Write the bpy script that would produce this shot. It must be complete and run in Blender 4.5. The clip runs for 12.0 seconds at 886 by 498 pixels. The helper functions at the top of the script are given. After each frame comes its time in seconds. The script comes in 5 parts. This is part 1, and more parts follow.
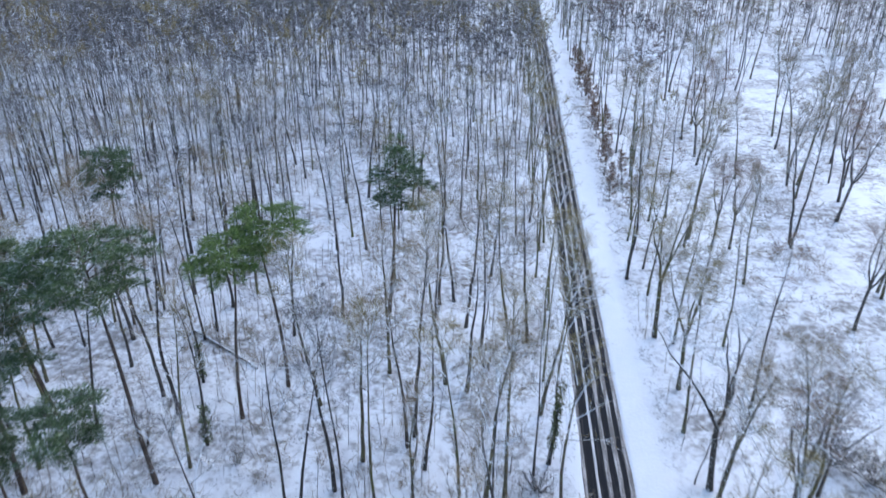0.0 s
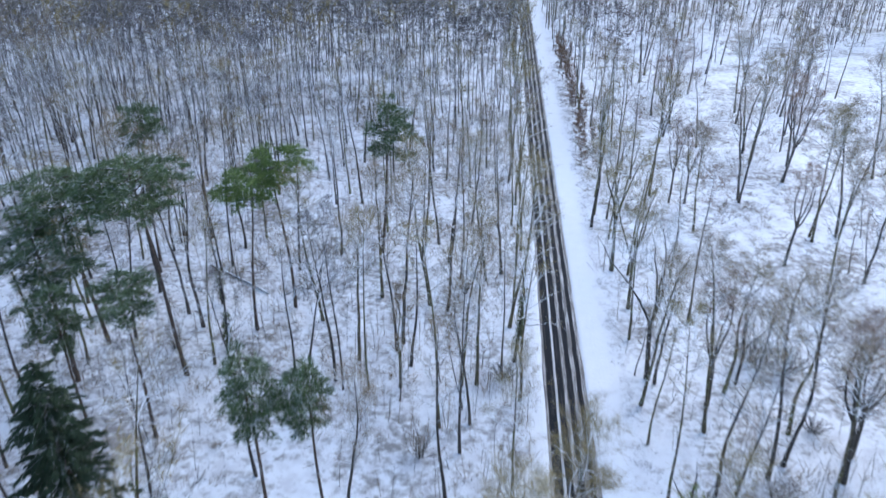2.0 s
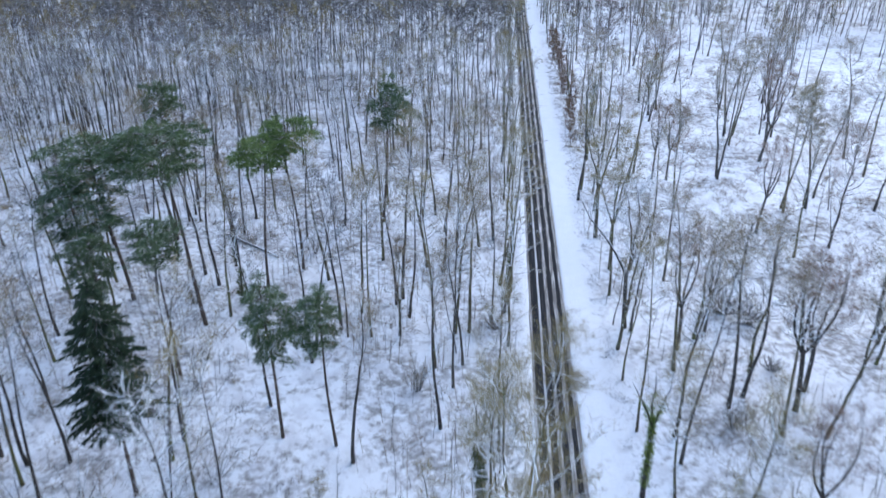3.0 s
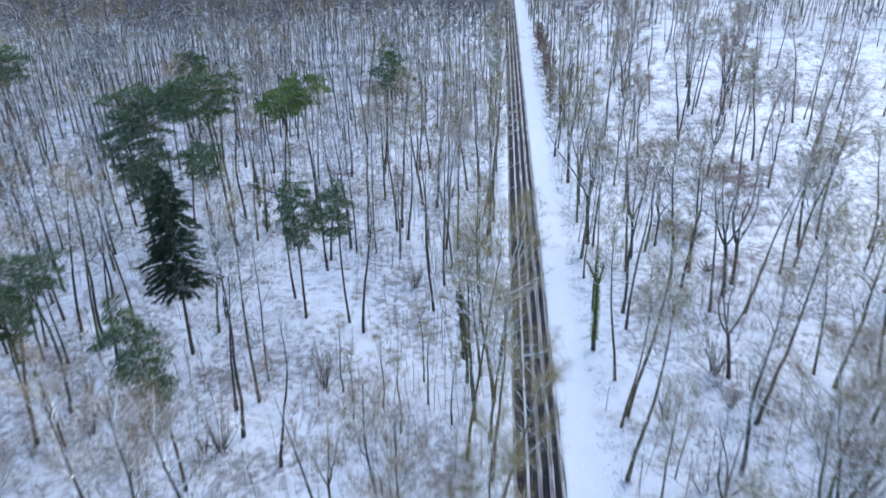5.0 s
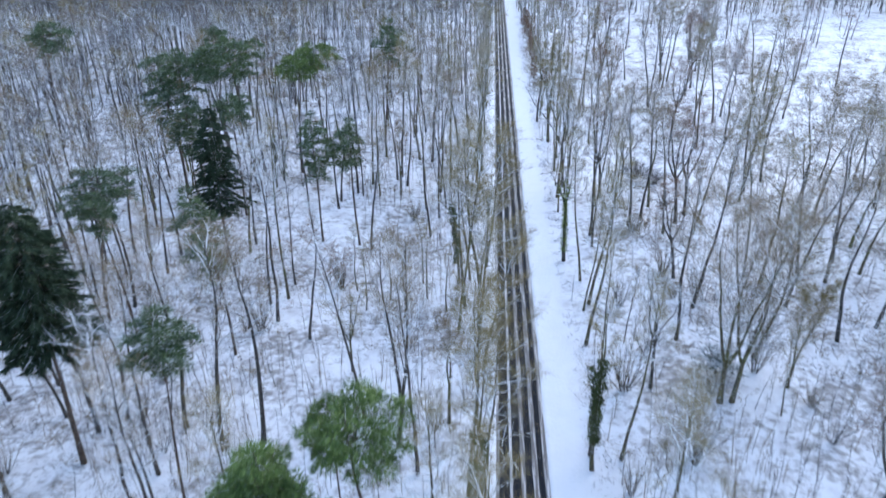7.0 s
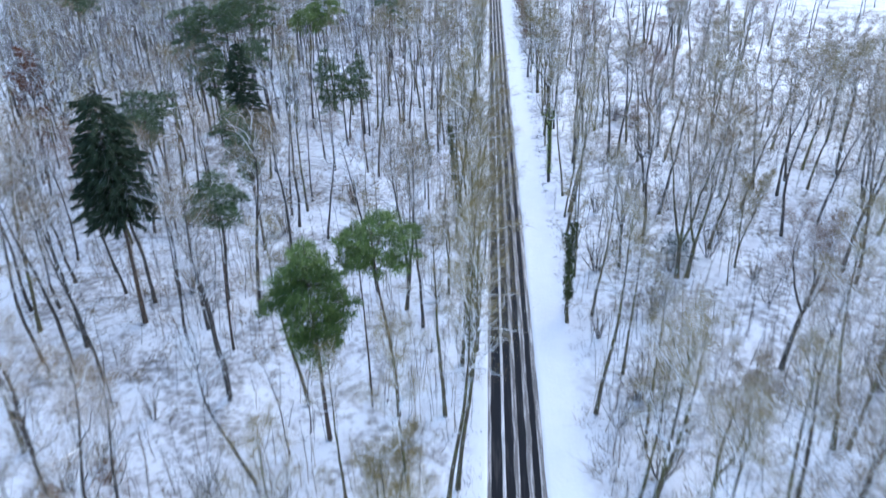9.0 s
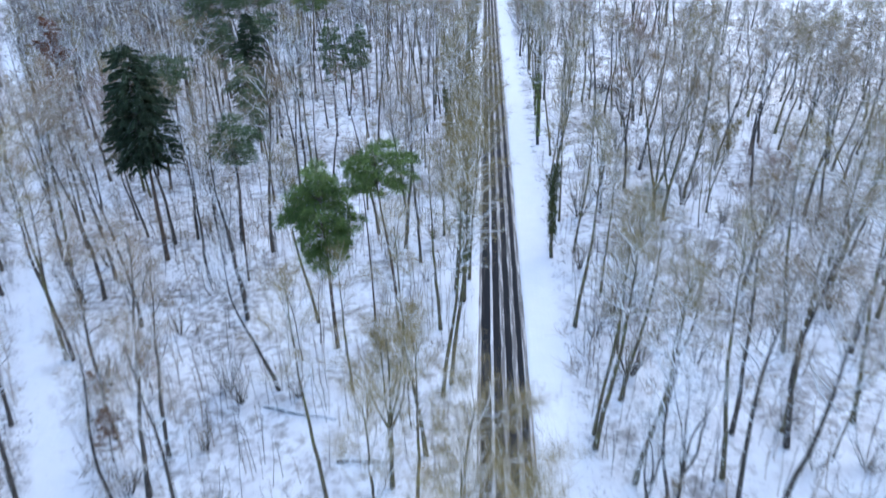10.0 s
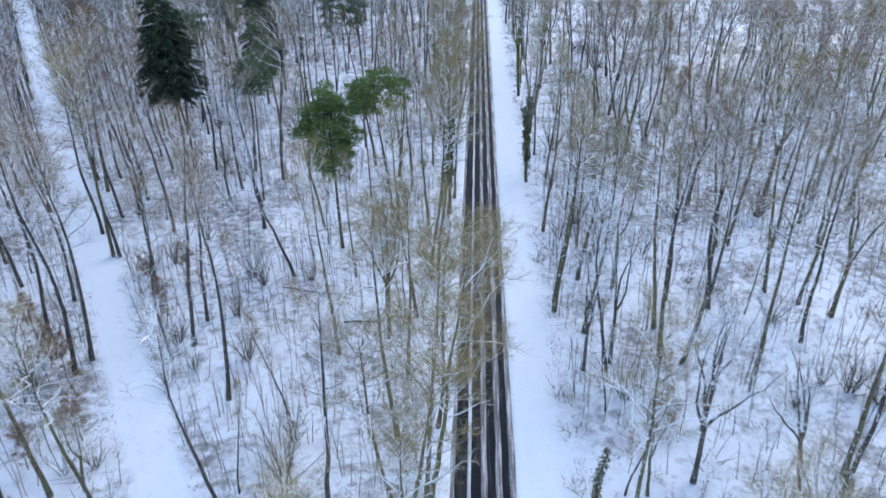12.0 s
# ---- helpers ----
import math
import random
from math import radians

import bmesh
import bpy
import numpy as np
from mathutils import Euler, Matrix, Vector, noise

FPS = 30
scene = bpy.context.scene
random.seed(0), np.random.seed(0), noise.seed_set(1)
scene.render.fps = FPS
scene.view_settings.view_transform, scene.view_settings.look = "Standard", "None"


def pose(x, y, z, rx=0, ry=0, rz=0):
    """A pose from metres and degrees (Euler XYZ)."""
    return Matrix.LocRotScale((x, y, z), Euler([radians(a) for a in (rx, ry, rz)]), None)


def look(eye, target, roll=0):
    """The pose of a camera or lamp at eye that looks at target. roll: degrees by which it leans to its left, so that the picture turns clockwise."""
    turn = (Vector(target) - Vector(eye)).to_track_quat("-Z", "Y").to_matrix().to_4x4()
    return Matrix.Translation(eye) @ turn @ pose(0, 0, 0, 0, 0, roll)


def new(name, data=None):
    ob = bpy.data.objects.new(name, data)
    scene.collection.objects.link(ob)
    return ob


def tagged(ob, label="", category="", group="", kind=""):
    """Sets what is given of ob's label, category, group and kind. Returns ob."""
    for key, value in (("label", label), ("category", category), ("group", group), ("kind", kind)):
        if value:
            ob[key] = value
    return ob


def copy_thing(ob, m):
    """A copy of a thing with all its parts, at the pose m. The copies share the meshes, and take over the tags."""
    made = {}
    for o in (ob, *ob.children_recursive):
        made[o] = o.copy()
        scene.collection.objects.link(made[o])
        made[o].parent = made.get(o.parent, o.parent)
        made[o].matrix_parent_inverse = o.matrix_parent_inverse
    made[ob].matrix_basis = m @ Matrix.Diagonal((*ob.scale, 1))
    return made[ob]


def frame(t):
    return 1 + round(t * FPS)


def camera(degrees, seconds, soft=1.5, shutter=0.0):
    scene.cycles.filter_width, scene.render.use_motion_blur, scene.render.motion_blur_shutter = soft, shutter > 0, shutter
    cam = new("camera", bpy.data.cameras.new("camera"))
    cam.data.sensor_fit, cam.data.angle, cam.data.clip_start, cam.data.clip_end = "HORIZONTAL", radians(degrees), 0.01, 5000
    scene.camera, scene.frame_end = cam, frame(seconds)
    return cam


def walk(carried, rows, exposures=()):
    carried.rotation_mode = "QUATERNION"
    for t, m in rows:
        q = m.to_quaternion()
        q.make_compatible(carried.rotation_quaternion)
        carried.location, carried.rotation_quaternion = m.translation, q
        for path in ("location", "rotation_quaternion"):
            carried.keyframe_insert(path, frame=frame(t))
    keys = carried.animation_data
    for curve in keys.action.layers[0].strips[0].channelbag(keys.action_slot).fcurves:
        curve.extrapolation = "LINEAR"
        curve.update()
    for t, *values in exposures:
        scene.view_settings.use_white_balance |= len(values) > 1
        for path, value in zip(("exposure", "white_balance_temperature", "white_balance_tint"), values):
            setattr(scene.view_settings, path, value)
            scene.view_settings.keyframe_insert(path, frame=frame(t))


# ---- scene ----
cam = camera(62.8, 12.0, soft=1.6, shutter=0.9)
PATH = [
    (0, (-15.22, 0.00, 68.46), (-18.90, 44.04, 45.07), 0.13),
    (0.5, (-14.18, -4.61, 68.19), (-17.75, 39.44, 44.80), 0.18),
    (1, (-13.27, -9.40, 68.10), (-16.77, 34.66, 44.71), 0.25),
    (1.5, (-12.32, -14.98, 67.99), (-15.74, 29.07, 44.59), 0.30),
    (2, (-11.43, -20.94, 67.89), (-14.86, 23.13, 44.53), 0.31),
    (2.5, (-10.49, -27.41, 67.48), (-13.92, 16.67, 44.13), 0.29),
    (3, (-9.77, -33.65, 67.01), (-13.17, 10.48, 43.76), 0.24),
    (5, (-6.26, -61.57, 63.28), (-9.68, -16.99, 40.91), -0.45),
    (5.5, (-5.74, -68.74, 62.56), (-9.08, -24.10, 40.29), -0.55),
    (6, (-5.26, -75.21, 62.13), (-8.52, -30.52, 39.93), -0.63),
    (6.5, (-4.88, -81.45, 61.91), (-8.03, -36.77, 39.69), -0.65),
    (6.7, (-4.74, -83.90, 61.78), (-7.84, -39.22, 39.54), -0.66),
    (8.3, (-4.16, -100.85, 58.68), (-7.04, -56.43, 35.90), -1.06),
    (8.5, (-4.03, -103.32, 58.08), (-6.92, -58.92, 35.26), -1.04),
    (9, (-3.66, -109.42, 56.70), (-6.54, -65.02, 33.88), -1.04),
    (9.5, (-3.20, -116.13, 55.04), (-6.02, -71.76, 32.16), -1.10),
    (10, (-2.62, -122.65, 53.52), (-5.35, -78.28, 30.63), -1.18),
    (10.5, (-2.04, -129.64, 52.16), (-4.65, -85.36, 29.10), -1.25),
    (11, (-1.46, -135.64, 51.30), (-3.96, -91.50, 27.95), -1.20),
    (11.5, (-1.02, -140.05, 51.37), (-3.41, -96.03, 27.77), -1.18),
    (12, (-0.73, -142.95, 51.72), (-3.04, -99.00, 27.99), -1.15),
]
walk(cam, [(t, look(eye, target, roll)) for t, eye, target, roll in PATH], exposures=[(0.0, 1.37, 5900, 10), (6.0, 1.45, 5870, 10), (9.0, 1.60, 5830, 10), (10.5, 1.55, 5870, 10), (12.0, 1.39, 5940, 10)])

# ---- light: a flat winter sky ----
world = bpy.data.worlds.new("sky")
scene.world = world
world.use_nodes = True
wn = world.node_tree.nodes
sky = wn.new("ShaderNodeTexSky")
sky.sky_type = "NISHITA"
sky.sun_disc = False
SUN_UP, SUN_ROUND = 24.0, 35.0
sky.sun_elevation, sky.sun_rotation = radians(SUN_UP), radians(SUN_ROUND)
wn["Background"].inputs["Strength"].default_value = 0.14
world.node_tree.links.new(sky.outputs[0], wn["Background"].inputs["Color"])
sun = new("sun", bpy.data.lights.new("sun", "SUN"))
sun.data.energy, sun.data.angle, sun.data.color = 0.7, radians(80), (1.0, 0.96, 0.92)
sun.matrix_world = look((60, 90, 80), (0, 0, 0))


# ---- materials ----
def shader(name):
    m = bpy.data.materials.new(name)
    m.use_nodes = True
    nt = m.node_tree
    return m, nt, nt.nodes["Principled BSDF"]


def is_socket(v):
    return isinstance(v, bpy.types.NodeSocket)


def add(nt, kind, links=()):
    """A node whose inputs are linked or given a value."""
    n = nt.nodes.new(kind)
    for key, v in dict(links).items():
        if is_socket(v):
            nt.links.new(v, n.inputs[key])
        else:
            n.inputs[key].default_value = v
    return n


def noise_at(nt, coord, scale, detail=3.0, rough=0.55):
    return add(nt, "ShaderNodeTexNoise", {"Vector": coord, "Scale": scale, "Detail": detail, "Roughness": rough}).outputs["Fac"]


def remap(nt, value, a, b, c=0.0, d=1.0):
    return add(nt, "ShaderNodeMapRange", {"Value": value, "From Min": a, "From Max": b, "To Min": c, "To Max": d}).outputs["Result"]


def calc(nt, op, a, b=0.0):
    n = add(nt, "ShaderNodeMath", {0: a, 1: b})
    n.operation = op
    return n.outputs[0]


def blend(nt, fac, a, b):
    n = nt.nodes.new("ShaderNodeMix")
    n.data_type = "RGBA"
    if is_socket(fac):
        nt.links.new(fac, n.inputs[0])
    else:
        n.inputs[0].default_value = fac
    for key, v in ((6, a), (7, b)):
        if is_socket(v):
            nt.links.new(v, n.inputs[key])
        else:
            n.inputs[key].default_value = (*v, 1)
    return n.outputs[2]


SNOW = (0.86, 0.88, 0.91)


def bark_material(name, dark, light, moss=None, snow=0.5, scale=2.6, plaster=0.0):
    """Rough bark, two tones at two scales, with snow that lies on what faces up."""
    m, nt, bsdf = shader(name)
    co = add(nt, "ShaderNodeTexCoord").outputs["Object"]
    geo = add(nt, "ShaderNodeNewGeometry")
    info = add(nt, "ShaderNodeObjectInfo").outputs["Random"]
    island = geo.outputs["Random Per Island"]
    col = blend(nt, remap(nt, noise_at(nt, co, scale), 0.35, 0.65), dark, light)
    col = blend(nt, remap(nt, calc(nt, "ADD", calc(nt, "MULTIPLY", info, 0.6), calc(nt, "MULTIPLY", island, 0.4)), 0, 1, 0.0, 0.35), col, tuple(0.5 * v for v in dark))
    if moss:
        col = blend(nt, remap(nt, noise_at(nt, co, 0.5), 0.45, 0.62), col, moss)
    up = add(nt, "ShaderNodeSeparateXYZ", {0: geo.outputs["Normal"]}).outputs["Z"]
    lie = calc(nt, "ADD", up, remap(nt, noise_at(nt, geo.outputs["Position"], 1.7, 2.0), 0.3, 0.7, -0.35, 0.35))
    if plaster:
        wind = add(nt, "ShaderNodeVectorMath", {0: geo.outputs["Normal"], 1: (-0.75, -0.66, 0.0)})
        wind.operation = "DOT_PRODUCT"
        stuck = calc(nt, "ADD", calc(nt, "MULTIPLY", wind.outputs["Value"], 0.5), remap(nt, noise_at(nt, co, 3.2, 5.0, 0.65), 0.35, 0.65, -0.6, 0.6))
        col = blend(nt, remap(nt, stuck, 1.2 - plaster, 1.35 - plaster), col, SNOW)
    nt.links.new(blend(nt, remap(nt, lie, 1.05 - snow, 1.2 - snow), col, SNOW), bsdf.inputs["Base Color"])
    bsdf.inputs["Roughness"].default_value = 0.9
    bsdf.inputs["Specular IOR Level"].default_value = 0.2
    return m


def bough_snow_material():
    """Fresh snow, a little uneven in tone."""
    m, nt, bsdf = shader("snow_on_boughs")
    pos = add(nt, "ShaderNodeNewGeometry").outputs["Position"]
    nt.links.new(blend(nt, noise_at(nt, pos, 1.5), (0.78, 0.80, 0.84), (0.92, 0.93, 0.95)), bsdf.inputs["Base Color"])
    bsdf.inputs["Roughness"].default_value = 0.85
    return m


def needle_material(name, dark, light, snow):
    """Needle sprays in two greens, with snow dusted over the clumps that face the sky."""
    m, nt, bsdf = shader(name)
    geo = add(nt, "ShaderNodeNewGeometry")
    island = geo.outputs["Random Per Island"]
    tone = calc(nt, "ADD", calc(nt, "MULTIPLY", island, 0.55), remap(nt, noise_at(nt, geo.outputs["Position"], 0.55, 3.0), 0.3, 0.7, -0.1, 0.55))
    col = blend(nt, tone, dark, light)
    up = add(nt, "ShaderNodeSeparateXYZ", {0: geo.outputs["Normal"]}).outputs["Z"]
    lie = calc(nt, "ADD", calc(nt, "MULTIPLY", up, 0.35), noise_at(nt, geo.outputs["Position"], 1.1, 4.0, 0.6))
    nt.links.new(blend(nt, remap(nt, lie, 1.0 - snow, 1.3 - snow, 0.0, 0.75), col, SNOW), bsdf.inputs["Base Color"])
    bsdf.inputs["Roughness"].default_value = 0.7
    bsdf.inputs["Specular IOR Level"].default_value = 0.25
    return m


SNOW_BOUGH = bough_snow_material()
BARK_GREY = bark_material("bark_grey", (0.046, 0.041, 0.037), (0.14, 0.125, 0.112), snow=0.6, plaster=0.36)
BARK_MOSS = bark_material("bark_mossy", (0.075, 0.064, 0.044), (0.19, 0.162, 0.112), moss=(0.135, 0.135, 0.05), snow=0.6, plaster=0.42)
BARK_LIMB = bark_material("bark_limbs", (0.055, 0.048, 0.042), (0.145, 0.125, 0.105), snow=0.78)
BARK_LIMB_MOSS = bark_material("bark_limbs_mossy", (0.095, 0.078, 0.048), (0.19, 0.16, 0.10), snow=0.74)
BARK_SNOWY = bark_material("bark_snow_lined", (0.07, 0.063, 0.056), (0.17, 0.15, 0.135), snow=1.0)
BARK_DARK = bark_material("bark_dark", (0.036, 0.032, 0.03), (0.115, 0.10, 0.09), snow=0.55, plaster=0.42)
BARK_PINE = bark_material("bark_pine", (0.06, 0.046, 0.038), (0.15, 0.11, 0.085), snow=0.25)
TWIG_BROWN = bark_material("twigs_brown", (0.20, 0.145, 0.088), (0.37, 0.285, 0.185), snow=0.08)
TWIG_OLIVE = bark_material("twigs_olive", (0.22, 0.17, 0.075), (0.40, 0.32, 0.155), snow=0.05)
TWIG_RED = bark_material("twigs_reddish", (0.20, 0.12, 0.082), (0.34, 0.225, 0.16), snow=0.08)
# grey of bush and brush; on left and distant woods it paints in haze
TWIG_GREY = bark_material("twigs_grey", (0.085, 0.077, 0.078), (0.18, 0.164, 0.165), snow=0.14)
# brown and reddish twigs again, with distance haze mixed into their colour
TWIG_FAR_HAZE = bark_material("twigs_far_haze", (0.105, 0.09, 0.082), (0.21, 0.182, 0.165), snow=0.12)
TWIG_FAR_RED_HAZE = bark_material("twigs_far_reddish_haze", (0.135, 0.10, 0.09), (0.24, 0.185, 0.165), snow=0.12)
TWIG_RUST = bark_material("leaves_rust", (0.13, 0.055, 0.035), (0.26, 0.12, 0.07), snow=0.3)
TWIG_WHITE = bark_material("twigs_snowy", (0.14, 0.122, 0.105), (0.27, 0.24, 0.20), snow=0.7)
NEEDLE_PINE = needle_material("pine_needles", (0.045, 0.08, 0.022), (0.22, 0.30, 0.085), 0.1)
NEEDLE_COOL = needle_material("pine_needles_cool", (0.03, 0.054, 0.028), (0.14, 0.195, 0.09), 0.2)
NEEDLE_DUSTED = needle_material("pine_needles_dusted", (0.03, 0.055, 0.024), (0.15, 0.205, 0.085), 0.24)
NEEDLE_SPRUCE = needle_material("spruce_needles", (0.013, 0.026, 0.013), (0.055, 0.08, 0.042), 0.05)
NEEDLE_SNOWY = needle_material("snowed_needles", (0.02, 0.035, 0.022), (0.06, 0.09, 0.05), 0.55)
IVY_LEAF = needle_material("ivy_leaves", (0.028, 0.042, 0.014), (0.10, 0.12, 0.04), 0.1)
IVY_BRIGHT = needle_material("ivy_bright", (0.07, 0.115, 0.02), (0.24, 0.31, 0.055), 0.05)


# ---- the plan ----
ROAD_HALF = 2.85
RIDE_A, RIDE_B = (-30.0, -95.0), (-157.0, 109.0)


def ride_off(x, y):
    """How far a place lies from the middle of the side track."""
    dx, dy = RIDE_B[0] - RIDE_A[0], RIDE_B[1] - RIDE_A[1]
    n = math.hypot(dx, dy)
    return abs((x - RIDE_A[0]) * dy - (y - RIDE_A[1]) * dx) / n


def lie_of_land(x, y):
    """The height of the snow: level by the road, softly uneven in the wood."""
    a = abs(x)
    edge = 2.95 + 0.18 * noise.noise((0.0 if x > 0 else 9.0, y * 0.35, 0.0))
    if a < edge:
        return -0.06
    bank = min(1.0, (a - edge) / 0.35) * 0.17 - 0.06
    wild = max(0.0, min(1.0, (a - 6.0) / 10.0)) * max(0.15, min(1.0, (ride_off(x, y) - 2.0) / 4.0))
    return bank + wild * (0.9 * noise.noise((x * 0.02, y * 0.02, 3.0)) + 0.28 * noise.noise((x * 0.13, y * 0.13, 1.0)))


def snow_material():
    m, nt, bsdf = shader("snow_ground")
    geo = add(nt, "ShaderNodeNewGeometry")
    pos = geo.outputs["Position"]
    xyz = add(nt, "ShaderNodeSeparateXYZ", {0: pos})
    X, Y = xyz.outputs["X"], xyz.outputs["Y"]
    clear_r = remap(nt, X, 6.5, 13.0)
    clear_l = remap(nt, X, -4.0, -8.0)
    # crown shade of the left wood, put into the ground colour
    shade_l = calc(nt, "MULTIPLY", remap(nt, X, -14.0, -50.0), remap(nt, Y, -40.0, 0.0))
    dx, dy = RIDE_B[0] - RIDE_A[0], RIDE_B[1] - RIDE_A[1]
    n = math.hypot(dx, dy)
    off = calc(nt, "ABSOLUTE", calc(nt, "SUBTRACT", calc(nt, "MULTIPLY", calc(nt, "SUBTRACT", X, RIDE_A[0]), dy / n), calc(nt, "MULTIPLY", calc(nt, "SUBTRACT", Y, RIDE_A[1]), dx / n)))
    wood = calc(nt, "MULTIPLY", calc(nt, "MAXIMUM", clear_r, clear_l), remap(nt, off, 1.8, 4.0))
    broad = remap(nt, noise_at(nt, pos, 0.07, 3.0), 0.35, 0.65, -0.16, 0.12)
    fine = noise_at(nt, pos, 0.8, 5.0, 0.62)
    # litter at random, with more of it on the left as painted shade
    litter = calc(nt, "MULTIPLY", wood, remap(nt, calc(nt, "ADD", calc(nt, "ADD", fine, broad), calc(nt, "MULTIPLY", shade_l, 0.03)), 0.47, 0.70, 0.0, 0.8))
    brown = blend(nt, noise_at(nt, pos, 9.0), (0.10, 0.085, 0.075), (0.24, 0.21, 0.19))
    white = blend(nt, noise_at(nt, pos, 0.4), (0.80, 0.82, 0.86), (0.90, 0.91, 0.93))
    # thin grey snow, made greyer on the left to stand for shade
    thin = calc(nt, "MULTIPLY", wood, remap(nt, calc(nt, "ADD", noise_at(nt, pos, 0.3, 5.0, 0.6), calc(nt, "MULTIPLY", shade_l, 0.05)), 0.46, 0.68, 0.0, 0.62))
    white = blend(nt, thin, white, (0.56, 0.55, 0.57))
    nt.links.new(blend(nt, litter, white, brown), bsdf.inputs["Base Color"])
    bsdf.inputs["Roughness"].default_value = 0.8
    bump = add(nt, "ShaderNodeBump", {"Strength": 0.5, "Distance": 0.12, "Height": noise_at(nt, pos, 2.2, 5.0)})
    nt.links.new(bump.outputs[0], bsdf.inputs["Normal"])
    return m


def mesh_of(name, verts, faces, mats):
    me = bpy.data.meshes.new(name)
    me.from_pydata(verts, [], faces)
    for m in mats:
        me.materials.append(m)
    me.update()
    return me


def spread(step, near, far):
    """Lines 'step' apart out to 'near', then ever wider out to 'far'."""
    out, v, s = [], 0.0, step
    while v < far:
        out.append(v)
        s = step if v < near else s * 1.25
        v += s
    return out + [far]


def ground():
    half = [v for v in spread(5.0, 300, 3000) if v > 7]
    side = [0.0, 1.5, 2.7, 2.85, 3.0, 3.15, 3.3, 3.6, 4.2, 5.2, 6.5] + half
    xs = sorted({-v for v in side} | set(side))
    ahead = spread(5.0, 470, 3000)
    behind = spread(5.0, 180, 3000)
    ys = sorted({-v for v in behind} | set(ahead))
    verts = [(x, y, lie_of_land(x, y)) for y in ys for x in xs]
    w = len(xs)
    faces = [(j * w + i, j * w + i + 1, (j + 1) * w + i + 1, (j + 1) * w + i) for j in range(len(ys) - 1) for i in range(w - 1)]
    ob = new("ground", mesh_of("ground", verts, faces, [snow_material()]))
    for p in ob.data.polygons:
        p.use_smooth = True
    tagged(ob, "snow-covered forest floor with brown litter and painted-in shade on the left", "ground", kind="structure")


ground()


# ---- the road ----
def asphalt_material():
    m, nt, bsdf = shader("wet_asphalt")
    pos = add(nt, "ShaderNodeNewGeometry").outputs["Position"]
    stretched = add(nt, "ShaderNodeMapping", {"Vector": pos, "Scale": (1.0, 0.06, 1.0)}).outputs[0]
    col = blend(nt, noise_at(nt, pos, 40.0, 2.0), (0.008, 0.009, 0.012), (0.022, 0.023, 0.03))
    col = blend(nt, remap(nt, noise_at(nt, stretched, 2.2, 4.0), 0.52, 0.74, 0, 0.4), col, (0.12, 0.115, 0.11))
    nt.links.new(col, bsdf.inputs["Base Color"])
    bsdf.inputs["Roughness"].default_value = 0.75
    bsdf.inputs["Specular IOR Level"].default_value = 0.12
    nt.links.new(add(nt, "ShaderNodeBump", {"Strength": 0.3, "Distance": 0.01, "Height": noise_at(nt, pos, 90.0, 2.0)}).outputs[0], bsdf.inputs["Normal"])
    return m


def slush_material(name, dirty, clean, amount):
    m, nt, bsdf = shader(name)
    pos = add(nt, "ShaderNodeNewGeometry").outputs["Position"]
    stretched = add(nt, "ShaderNodeMapping", {"Vector": pos, "Scale": (1.0, 0.05, 1.0)}).outputs[0]
    f = calc(nt, "ADD", noise_at(nt, stretched, 3.0, 5.0), remap(nt, noise_at(nt, pos, 8.0), 0.3, 0.7, -0.12, 0.12))
    nt.links.new(blend(nt, remap(nt, f, 0.62 - amount, 0.85 - amount), dirty, clean), bsdf.inputs["Base Color"])
    bsdf.inputs["Roughness"].default_value = 0.6
    return m


def strip(name, x0, x1, y0, y1, step, z, height, material, wobble, seed):
    """A long low ridge along the road with uneven sides."""
    verts, faces = [], []
    n = int((y1 - y0) / step)
    for j in range(n + 1):
        y = y0 + j * step
        a = x0 + wobble * noise.noise((seed, y * 0.21, 0.0)) + 0.5 * wobble * noise.noise((seed, y * 0.9, 4.0))
        b = x1 + wobble * noise.noise((seed + 7.0, y * 0.21, 0.0)) + 0.5 * wobble * noise.noise((seed + 7.0, y * 0.9, 4.0))
        h = height * (0.8 + 0.4 * noise.noise((seed, y * 0.5, 8.0)))
        verts += [(a, y, z), (a + 0.25 * (b - a), y, z + h), (a + 0.75 * (b - a), y, z + h), (b, y, z)]
        if j:
            k = 4 * j
            faces += [(k - 4 + i, k - 3 + i, k + 1 + i, k + i) for i in range(3)]
    return new(name, mesh_of(name, verts, faces, [material]))


def road():
    ys = list(range(-1500, 1501, 10))
    verts = [(x, y, 0.0) for y in ys for x in (-3.2, 0.0, 3.2)]
    faces = [(3 * j + i, 3 * j + i + 1, 3 * j + i + 4, 3 * j + i + 3) for j in range(len(ys) - 1) for i in (0, 1)]
    base = new("road", mesh_of("road", verts, faces, [asphalt_material()]))
    tagged(base, "wet dark asphalt lane with tyre tracks through slush", "road", kind="structure")
    white = slush_material("slush_white", (0.45, 0.44, 0.44), (0.82, 0.83, 0.86), 0.18)
    grey = slush_material("slush_grey", (0.14, 0.13, 0.125), (0.68, 0.66, 0.66), 0.15)
    for name, a, b, h, mat, wob, seed in (("snow_ridge", -1.5, -1.16, 0.03, white, 0.06, 1.0), ("slush_ridge", -0.2, 0.36, 0.02, grey, 0.12, 2.0), ("slush_ridge", 1.2, 1.8, 0.02, grey, 0.13, 3.0), ("slush_edge", -3.1, -2.7, 0.02, grey, 0.12, 4.0), ("slush_edge", 2.5, 3.1, 0.02, grey, 0.08, 5.0)):
        ob = strip(name, a, b, -250, 500, 1.0, 0.004, h, mat, wob, seed)
        ob.parent = base


road()


